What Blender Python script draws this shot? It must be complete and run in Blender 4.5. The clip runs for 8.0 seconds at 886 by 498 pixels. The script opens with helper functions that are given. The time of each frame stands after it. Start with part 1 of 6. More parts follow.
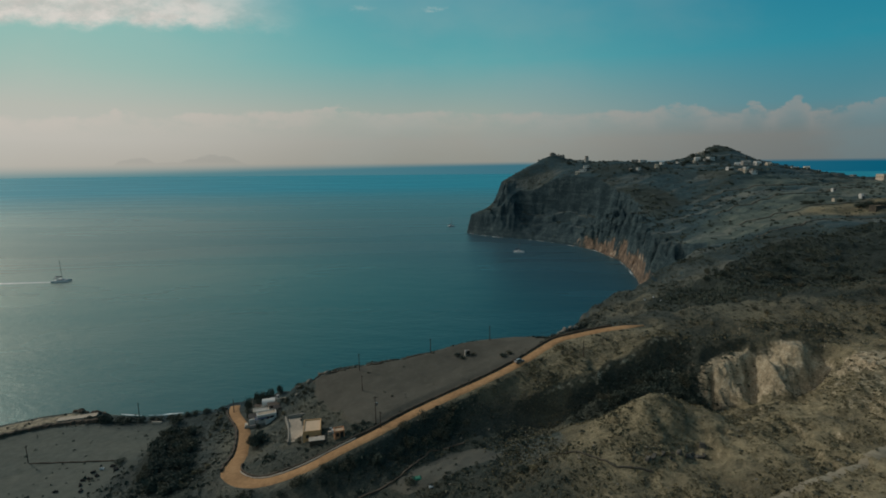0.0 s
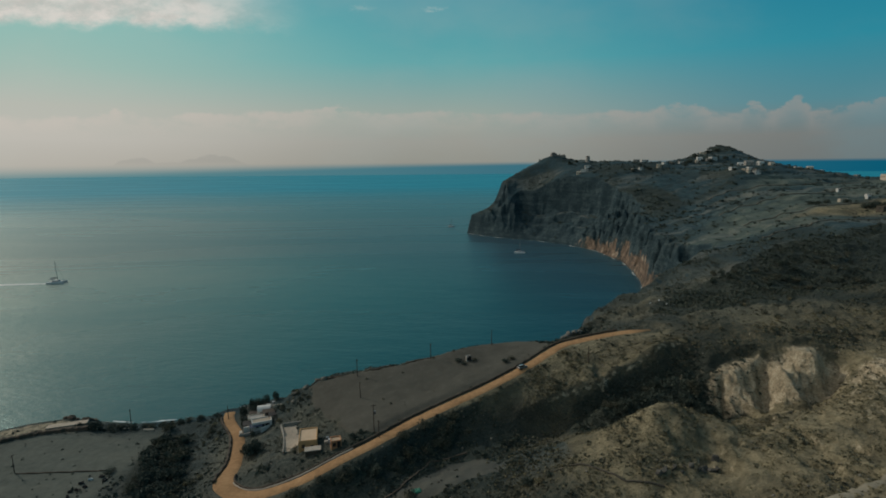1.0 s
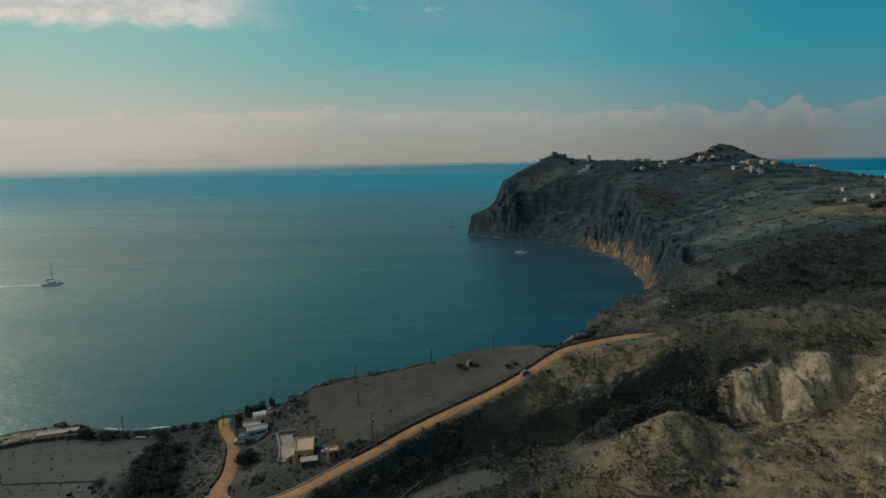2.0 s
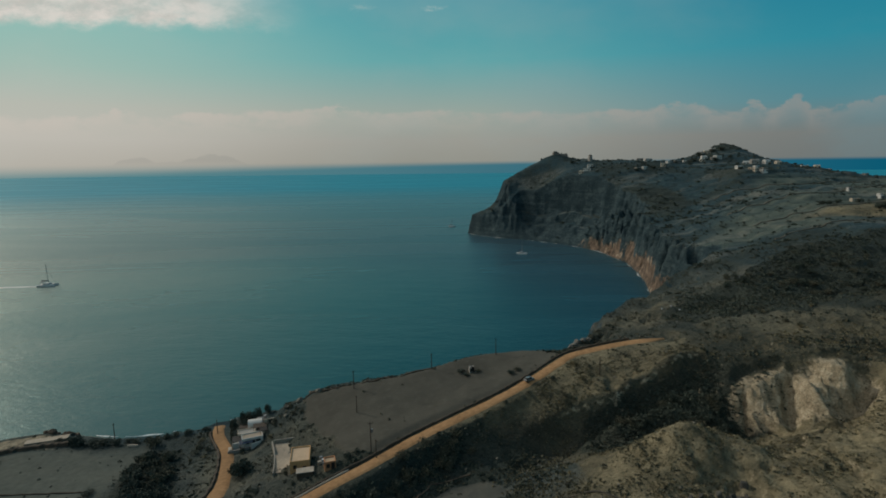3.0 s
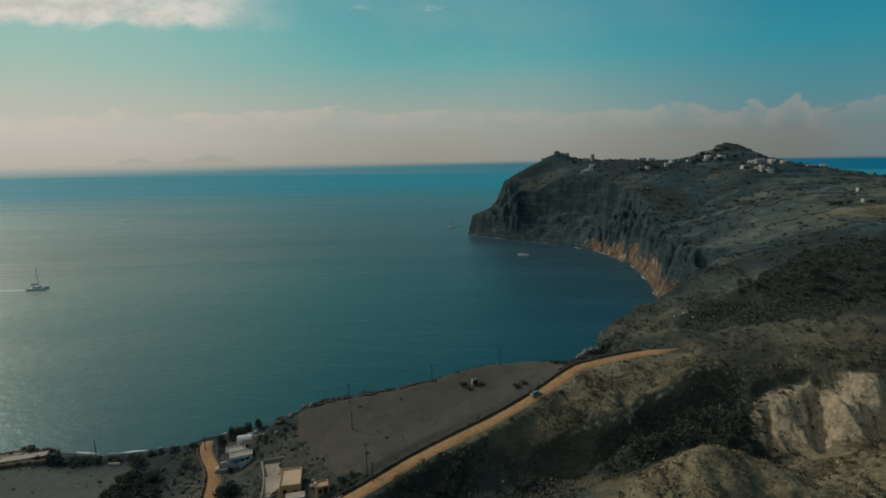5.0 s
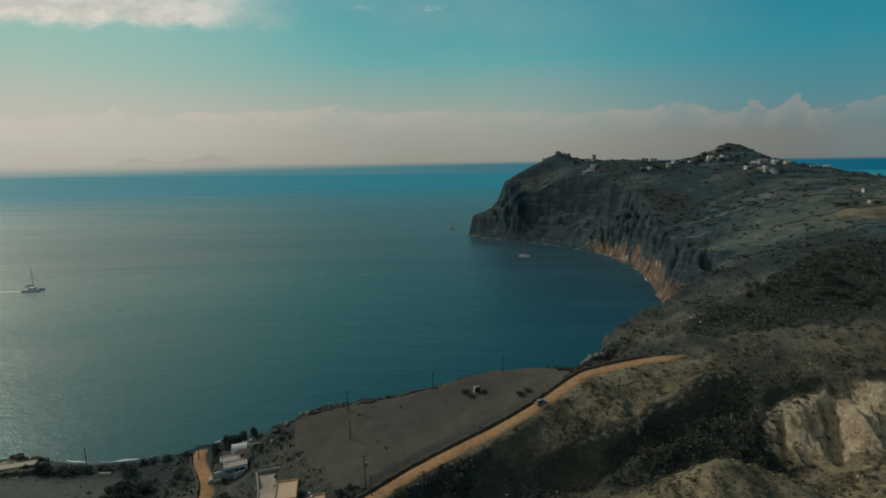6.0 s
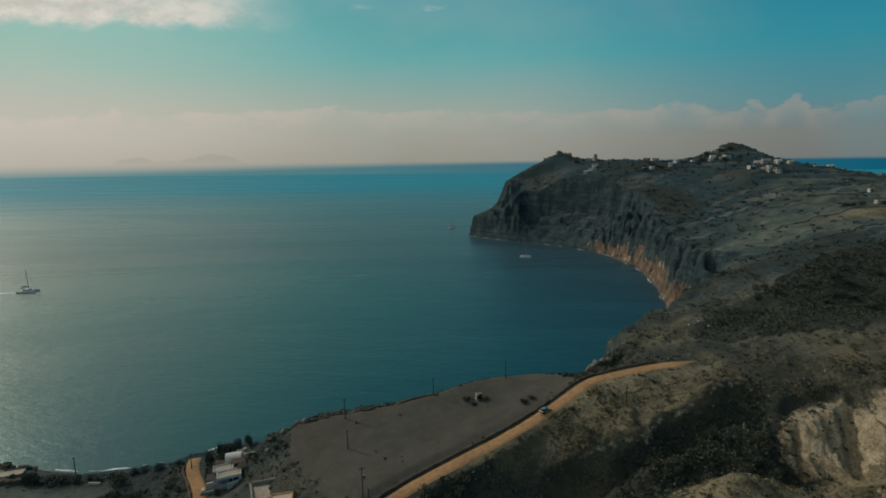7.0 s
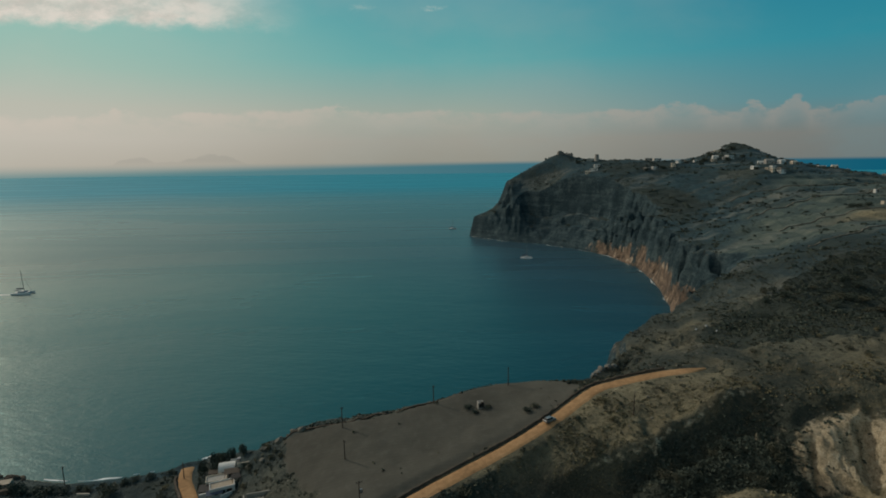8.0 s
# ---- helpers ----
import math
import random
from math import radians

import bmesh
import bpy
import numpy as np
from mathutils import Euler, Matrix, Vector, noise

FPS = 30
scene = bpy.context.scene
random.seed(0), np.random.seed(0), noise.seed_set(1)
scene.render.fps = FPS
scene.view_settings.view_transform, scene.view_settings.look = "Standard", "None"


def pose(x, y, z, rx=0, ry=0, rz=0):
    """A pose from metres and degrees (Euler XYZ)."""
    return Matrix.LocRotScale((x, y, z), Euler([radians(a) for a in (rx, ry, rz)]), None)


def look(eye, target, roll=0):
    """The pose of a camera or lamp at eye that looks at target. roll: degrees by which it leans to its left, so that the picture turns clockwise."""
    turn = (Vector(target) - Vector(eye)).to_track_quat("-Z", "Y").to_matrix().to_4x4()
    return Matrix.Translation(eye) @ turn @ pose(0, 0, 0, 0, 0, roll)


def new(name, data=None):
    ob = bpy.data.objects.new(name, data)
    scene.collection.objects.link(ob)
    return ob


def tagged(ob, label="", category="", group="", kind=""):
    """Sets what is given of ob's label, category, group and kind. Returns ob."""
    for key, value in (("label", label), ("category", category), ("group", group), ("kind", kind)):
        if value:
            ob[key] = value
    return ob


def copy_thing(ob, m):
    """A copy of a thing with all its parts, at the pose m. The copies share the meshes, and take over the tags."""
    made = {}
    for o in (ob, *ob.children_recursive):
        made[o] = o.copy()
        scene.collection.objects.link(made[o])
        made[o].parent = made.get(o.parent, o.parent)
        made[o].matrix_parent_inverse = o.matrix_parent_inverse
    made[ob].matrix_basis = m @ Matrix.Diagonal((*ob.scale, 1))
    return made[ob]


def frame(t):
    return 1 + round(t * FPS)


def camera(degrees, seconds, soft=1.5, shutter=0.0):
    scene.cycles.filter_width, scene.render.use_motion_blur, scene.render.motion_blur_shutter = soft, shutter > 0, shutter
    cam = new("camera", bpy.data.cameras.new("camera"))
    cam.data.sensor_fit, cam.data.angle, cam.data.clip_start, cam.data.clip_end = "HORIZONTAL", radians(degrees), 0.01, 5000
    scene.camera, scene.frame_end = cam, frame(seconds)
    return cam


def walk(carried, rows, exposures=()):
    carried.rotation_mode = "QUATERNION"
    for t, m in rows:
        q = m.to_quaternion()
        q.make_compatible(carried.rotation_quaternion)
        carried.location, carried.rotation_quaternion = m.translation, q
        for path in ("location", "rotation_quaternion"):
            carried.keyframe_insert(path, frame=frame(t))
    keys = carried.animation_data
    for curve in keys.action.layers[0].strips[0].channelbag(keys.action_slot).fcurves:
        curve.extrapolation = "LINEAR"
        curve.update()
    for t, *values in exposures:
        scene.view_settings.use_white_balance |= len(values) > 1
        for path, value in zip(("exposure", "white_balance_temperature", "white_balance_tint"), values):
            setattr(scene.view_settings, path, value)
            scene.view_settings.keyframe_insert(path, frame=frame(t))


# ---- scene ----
cam = camera(80.0, 8.0, soft=1.8)
PATH = [
    (0, (0.011, -6.106, 95.191), (0.006, -4.131, 94.874), -0.5),
    (0.5, (-0.044, -3.229, 95.169), (-0.049, -1.255, 94.851), -0.5),
    (1, (-0.186, -0.449, 95.14), (-0.191, 1.525, 94.823), -0.5),
    (1.5, (-0.287, 2.313, 95.098), (-0.292, 4.288, 94.78), -0.6),
    (3, (-0.688, 10.527, 95.154), (-0.693, 12.501, 94.834), -0.6),
    (3.5, (-0.772, 13.189, 95.199), (-0.777, 15.164, 94.88), -0.6),
    (4, (-0.846, 15.884, 95.204), (-0.851, 17.859, 94.884), -0.7),
    (4.5, (-0.968, 18.562, 95.207), (-0.972, 20.536, 94.886), -0.7),
    (6, (-1.595, 26.52, 95.268), (-1.598, 28.494, 94.948), -0.6),
    (6.5, (-1.786, 29.245, 95.206), (-1.789, 31.219, 94.886), -0.6),
    (7, (-1.855, 31.964, 95.158), (-1.858, 33.939, 94.837), -0.6),
    (7.5, (-1.945, 34.558, 95.15), (-1.948, 36.532, 94.83), -0.6),
    (8, (-1.945, 37.151, 95.168), (-1.949, 39.125, 94.848), -0.6),
]
walk(cam, [(t, look(eye, target, roll)) for t, eye, target, roll in PATH], [(0, 0.0, 6390, 10), (4, 0.01, 6490, 10), (8, 0.03, 6690, 10)])

# ---------------------------------------------------------------- sky, sun
SUN_AZ, SUN_EL = -55.5, 31.0          # degrees: left of the flight line, above the sea


def lin(r, g, b, a=1.0):
    """Linear colour from 0..255 display values."""
    out = []
    for v in (r, g, b):
        v /= 255.0
        out.append(v / 12.92 if v <= 0.04045 else ((v + 0.055) / 1.055) ** 2.4)
    return (*out, a)


class Nodes:
    """A thin wrapper that adds and wires shader nodes."""

    def __init__(self, tree):
        self.t = tree
        tree.nodes.clear()

    def add(self, kind, sets=None, **ins):
        n = self.t.nodes.new(kind)
        for k, v in (sets or {}).items():
            setattr(n, k, v)
        for k, v in ins.items():
            self.put(n, k.replace("_", " "), v)
        return n

    def put(self, n, key, v):
        sock = n.inputs[int(key[1:])] if key[0] == "i" and key[1:].isdigit() else n.inputs[key]
        if isinstance(v, bpy.types.NodeSocket):
            self.t.links.new(v, sock)
        elif isinstance(v, bpy.types.Node):
            self.t.links.new(v.outputs[0], sock)
        else:
            sock.default_value = v

    def math(self, op, a, b=0.0, clamp=False):
        return self.add("ShaderNodeMath", {"operation": op, "use_clamp": clamp}, i0=a, i1=b).outputs[0]

    def smooth(self, v, lo, hi, a=0.0, b=1.0):
        n = self.add("ShaderNodeMapRange", {"interpolation_type": "SMOOTHSTEP"}, i0=v, i1=lo, i2=hi, i3=a, i4=b)
        return n.outputs[0]

    def mix(self, fac, a, b, blend="MIX"):
        n = self.t.nodes.new("ShaderNodeMix")
        n.data_type, n.blend_type = "RGBA", blend
        self.put(n, "i0", fac)
        self.put(n, "i6", a)
        self.put(n, "i7", b)
        return n.outputs[2]

    def ramp(self, v, stops):
        n = self.t.nodes.new("ShaderNodeValToRGB")
        e = n.color_ramp.elements
        while len(e) < len(stops):
            e.new(0.5)
        for i, (p, c) in enumerate(stops):
            e[i].position, e[i].color = p, c
        self.put(n, "i0", v)
        return n.outputs[0]

    def noise(self, vec, scale, detail=4.0, rough=0.5, distort=0.0):
        n = self.add("ShaderNodeTexNoise", Vector=vec, Scale=scale, Detail=detail, Roughness=rough, Distortion=distort)
        return n.outputs[0]


def make_world():
    w = bpy.data.worlds.new("sky")
    scene.world = w
    w.use_nodes = True
    n = Nodes(w.node_tree)
    co = n.add("ShaderNodeTexCoord").outputs["Generated"]
    xyz = n.add("ShaderNodeSeparateXYZ", i0=co)
    x, y, e = xyz.outputs
    flat = n.math("SQRT", n.math("ADD", n.math("MULTIPLY", x, x), n.math("MULTIPLY", y, y)))
    side = n.math("ADD", n.math("MULTIPLY", n.math("DIVIDE", x, flat), 0.78), 0.5, True)      # 0 towards the sun, 1 away
    up = n.math("DIVIDE", e, 0.30, True)
    sunny = n.ramp(up, [(0.0, lin(178, 173, 162)), (0.14, lin(188, 184, 174)), (0.31, lin(182, 184, 173)), (0.5, lin(158, 186, 175)),
                        (0.75, lin(138, 186, 178)), (1.0, lin(112, 172, 172))])
    midst = n.ramp(up, [(0.0, lin(145, 144, 134)), (0.14, lin(154, 153, 144)), (0.31, lin(150, 163, 154)), (0.6, lin(96, 163, 165)),
                        (0.9, lin(70, 151, 162)), (1.0, lin(62, 144, 158))])
    shady = n.ramp(up, [(0.0, lin(110, 115, 113)), (0.14, lin(116, 120, 117)), (0.31, lin(82, 132, 142)), (0.6, lin(46, 134, 152)),
                        (0.9, lin(33, 122, 146)), (1.0, lin(30, 116, 142))])
    sky = n.mix(n.smooth(side, 0.0, 0.5), sunny, midst)
    sky = n.mix(n.smooth(side, 0.5, 1.0), sky, shady)
    # clear-air sky of the same sun
    air = n.add("ShaderNodeTexSky", {"sky_type": "NISHITA", "sun_disc": False, "sun_elevation": radians(SUN_EL), "sun_rotation": radians(SUN_AZ),
                                     "air_density": 1.0, "dust_density": 2.0, "ozone_density": 2.0})
    air = n.mix(1.0, air.outputs[0], (0.07, 0.07, 0.07, 1), "MULTIPLY")
    sky = n.mix(n.smooth(e, 0.25, 0.6, 0.0, 0.55), sky, air)
    # bank of cumulus along the horizon
    ay = n.math("MAXIMUM", n.math("ABSOLUTE", y), 0.05)
    flatx, flatz = n.math("DIVIDE", x, ay), n.math("DIVIDE", e, ay)
    vec = n.add("ShaderNodeCombineXYZ", i0=flatx, i1=n.math("MULTIPLY", flatz, 2.0), i2=n.math("MULTIPLY", y, 0.4)).outputs[0]
    puffs = n.noise(vec, 13.0, 7.0, 0.62)
    lumps = n.noise(vec, 8.0, 2.0, 0.5)
    def head(at, wide, high):
        t = n.math("DIVIDE", n.math("SUBTRACT", flatx, at), wide)
        return n.math("MULTIPLY", n.math("SUBTRACT", 1.0, n.math("MULTIPLY", t, t), True), high)
    heads = n.math("MAXIMUM", n.math("MAXIMUM", head(0.44, 0.05, 0.012), head(0.572, 0.024, 0.014)), n.math("MAXIMUM", head(0.645, 0.034, 0.014), head(0.80, 0.09, 0.018)))
    heads = n.math("MAXIMUM", heads, n.math("MAXIMUM", head(-0.19, 0.07, 0.012), head(-0.60, 0.05, 0.010)))
    heads = n.math("MULTIPLY", n.math("MULTIPLY", heads, n.smooth(puffs, 0.30, 0.62, 0.1, 1.25)), n.smooth(y, 0.0, 0.1))
    top = n.math("ADD", n.math("MULTIPLY", n.math("SUBTRACT", puffs, 0.5), 0.030), n.math("ADD", heads, n.math("MULTIPLY", n.smooth(lumps, 0.40, 0.62, -0.006, 0.004), side)))
    top = n.math("ADD", top, n.math("ADD", n.math("MULTIPLY", side, 0.003), 0.097))
    depth = n.math("SUBTRACT", top, flatz)
    bank = n.math("MULTIPLY", n.smooth(depth, 0.0, 0.008), n.smooth(depth, 0.055, 0.004, 0.0, 0.55))
    bank = n.math("MULTIPLY", bank, n.smooth(puffs, 0.33, 0.6, 0.2, 1.0))
    bankcol = n.mix(side, lin(206, 194, 183), lin(152, 142, 134))
    sky = n.mix(bank, sky, bankcol)
    veil = n.noise(vec, 2.2, 5.0, 0.55)
    sky = n.mix(n.smooth(veil, 0.42, 0.75, 0.0, 0.30), sky, n.mix(side, lin(190, 190, 180), lin(96, 140, 150)))
    speck = n.math("MAXIMUM", head(-0.014, 0.026, 1.0), n.math("MULTIPLY", head(-0.14, 0.03, 1.0), 0.4))
    wisp = n.noise(vec, 30.0, 6.0, 0.65)
    lid = n.math("ADD", n.math("DIVIDE", n.math("ABSOLUTE", n.math("SUBTRACT", flatz, 0.276)), 0.012), n.math("SUBTRACT", n.math("MULTIPLY", wisp, 3.6), 1.2))
    sky = n.mix(n.math("MULTIPLY", n.math("MULTIPLY", speck, n.smooth(lid, 1.1, 0.1, 0.0, 0.6)), n.smooth(y, 0.0, 0.1)), sky, lin(190, 198, 190))
    # faint islands in the haze
    def isle(at, wide, high):
        t = n.math("DIVIDE", n.math("SUBTRACT", flatx, at), wide)
        dome = n.math("SUBTRACT", 1.0, n.math("MULTIPLY", t, t), True)
        return n.math("MULTIPLY", dome, high)
    rag = n.noise(vec, 26.0, 4.0, 0.6)
    land = n.math("MAXIMUM", n.math("MAXIMUM", isle(-0.435, 0.075, 0.021), isle(-0.575, 0.05, 0.017)), isle(-0.50, 0.16, 0.008))
    land = n.math("MULTIPLY", land, n.math("ADD", rag, 0.5))
    over = n.math("MULTIPLY", n.smooth(n.math("SUBTRACT", land, flatz), 0.0, 0.003), n.smooth(y, 0.0, 0.1))
    sky = n.mix(n.math("MULTIPLY", over, n.smooth(flatz, -0.004, 0.012, 0.0, 0.5)), sky, n.mix(1.0, sky, (0.80, 0.82, 0.84, 1), "MULTIPLY"))
    # higher cloud near the sun
    puff2 = n.noise(vec, 5.0, 7.0, 0.62)
    high = n.math("ADD", n.math("SUBTRACT", flatz, 0.234), n.math("MULTIPLY", n.math("SUBTRACT", puff2, 0.5), 0.12))
    high = n.math("MULTIPLY", n.smooth(high, 0.0, 0.03), n.smooth(flatx, -0.22, -0.5))
    sky = n.mix(n.math("MULTIPLY", high, n.smooth(puff2, 0.25, 0.6, 0.5, 1.0)), sky, n.mix(n.smooth(n.noise(vec, 16.0, 6.0, 0.65), 0.35, 0.65), lin(192, 190, 182), lin(222, 212, 203)))
    # sea haze under the horizon, past the edge of the sea sheet
    far_sea = n.mix(side, lin(92, 134, 138), lin(12, 88, 112))
    drop = n.math("SUBTRACT", 0.005, e)
    width = n.math("ADD", n.math("MULTIPLY", n.math("POWER", n.math("SUBTRACT", 1.0, side), 2.0), 0.022), 0.006)
    sky = n.mix(n.smooth(n.math("DIVIDE", drop, width), 0.0, 1.0), sky, far_sea)
    bg = n.add("ShaderNodeBackground", Color=sky, Strength=1.0)
    n.add("ShaderNodeOutputWorld", Surface=bg)


make_world()
sun_data = bpy.data.lights.new("sun", "SUN")
sun_data.energy, sun_data.angle, sun_data.color = 1.9, radians(2.5), (1.0, 0.90, 0.74)
sun = new("sun", sun_data)
az, el = radians(SUN_AZ), radians(SUN_EL)
to_sun = Vector((math.sin(az) * math.cos(el), math.cos(az) * math.cos(el), math.sin(el)))
sun.matrix_world = Matrix.Translation(to_sun * 300) @ to_sun.to_track_quat("Z", "Y").to_matrix().to_4x4()

# ---------------------------------------------------------------- noise and plan helpers


def perlin(x, y, seed=0):
    """Gradient noise, about -0.7 to 0.7, for arrays."""
    rng = np.random.RandomState(seed + 11)
    perm = rng.permutation(512)
    ang = rng.rand(512) * 2 * np.pi
    gx, gy = np.cos(ang), np.sin(ang)
    xi, yi = np.floor(x).astype(int), np.floor(y).astype(int)
    fx, fy = x - xi, y - yi
    u, v = fx * fx * fx * (fx * (fx * 6 - 15) + 10), fy * fy * fy * (fy * (fy * 6 - 15) + 10)

    def corner(i, j):
        h = perm[(perm[(xi + i) % 512] + yi + j) % 512]
        return gx[h] * (fx - i) + gy[h] * (fy - j)
    a = corner(0, 0) * (1 - u) + corner(1, 0) * u
    b = corner(0, 1) * (1 - u) + corner(1, 1) * u
    return a * (1 - v) + b * v


def fbm(x, y, size, octaves=4, gain=0.5, seed=0):
    out, amp, k = 0.0, 1.0, 1.0 / size
    for i in range(octaves):
        out = out + amp * perlin(x * k + 17.3 * i, y * k - 9.1 * i, seed + i)
        amp *= gain
        k *= 2.03
    return out


def ridged(x, y, size, octaves=4, seed=0):
    out, amp, k = 0.0, 1.0, 1.0 / size
    for i in range(octaves):
        out = out + amp * (1.0 - 2.2 * np.abs(perlin(x * k + 5.7 * i, y * k + 3.3 * i, seed + i)))
        amp *= 0.5
        k *= 2.1
    return out


def step(v, lo, hi):
    t = np.clip((v - lo) / (hi - lo), 0, 1)
    return t * t * (3 - 2 * t)


def along(line, gap):
    """Points every gap metres along a polyline."""
    out = []
    for a, b in zip(line[:-1], line[1:]):
        a, b = np.array(a, float), np.array(b, float)
        m = max(1, int(np.ceil(np.linalg.norm((b - a)[:2]) / gap)))
        out += [a + (b - a) * i / m for i in range(m)]
    out.append(np.array(line[-1], float))
    return np.array(out)


def catmull(line, per=6):
    """A smooth curve through a polyline."""
    p = [np.array(q, float) for q in line]
    p = [2 * p[0] - p[1]] + p + [2 * p[-1] - p[-2]]
    out = []
    for i in range(1, len(p) - 2):
        for j in range(per):
            t = j / per
            out.append(0.5 * (2 * p[i] + (p[i + 1] - p[i - 1]) * t + (2 * p[i - 1] - 5 * p[i] + 4 * p[i + 1] - p[i + 2]) * t * t
                              + (3 * p[i] - p[i - 1] - 3 * p[i + 1] + p[i + 2]) * t ** 3))
    out.append(p[-2])
    return np.array(out)


def near_line(x, y, line):
    """Distance to a polyline, signed by side (left of its direction: plus), and the value of its third column there."""
    best = np.full(x.shape, 1e9)
    sign = np.ones(x.shape)
    val = np.zeros(x.shape)
    for a, b in zip(line[:-1], line[1:]):
        dx, dy = b[0] - a[0], b[1] - a[1]
        t = np.clip(((x - a[0]) * dx + (y - a[1]) * dy) / (dx * dx + dy * dy + 1e-9), 0, 1)
        ex, ey = x - a[0] - t * dx, y - a[1] - t * dy
        d = ex * ex + ey * ey
        m = d < best
        best = np.where(m, d, best)
        sign = np.where(m, np.where(dx * ey - dy * ex >= 0, 1.0, -1.0), sign)
        val = np.where(m, a[2] + (b[2] - a[2]) * t, val)
    return np.sqrt(best), sign, val


def inside(x, y, poly):
    c = np.zeros(x.shape, bool)
    for a, b in zip(poly, poly[1:] + poly[:1]):
        hit = (a[1] > y) != (b[1] > y)
        c ^= hit & (x < (b[0] - a[0]) * (y - a[1]) / (b[1] - a[1] + 1e-9) + a[0])
    return c


# ---------------------------------------------------------------- the plan of the land
# the dirt road, from the shore round the bend and up over the saddle
ROAD = [(-82.8, 189.2, 2), (-79.8, 181.2, 2.8), (-70.7, 166.4, 4.4), (-64.1, 147.2, 6.6), (-62, 134, 8.6), (-56.4, 128.2, 8.9), (-49.3, 126.1, 10), (-39.6, 127.9, 12.4), (-29.8, 132.3, 15.5), (-20.1, 138.6, 17.5), (-8.6, 147.2, 19.9), (2, 153.1, 22.2), (15.5, 161, 24.9), (28.1, 170, 27.6), (39.8, 178.8, 30.8), (46.6, 180.8, 32.2), (59.2, 181.9, 34.4), (67.9, 182.4, 35.3), (74.6, 185.1, 34.8)]
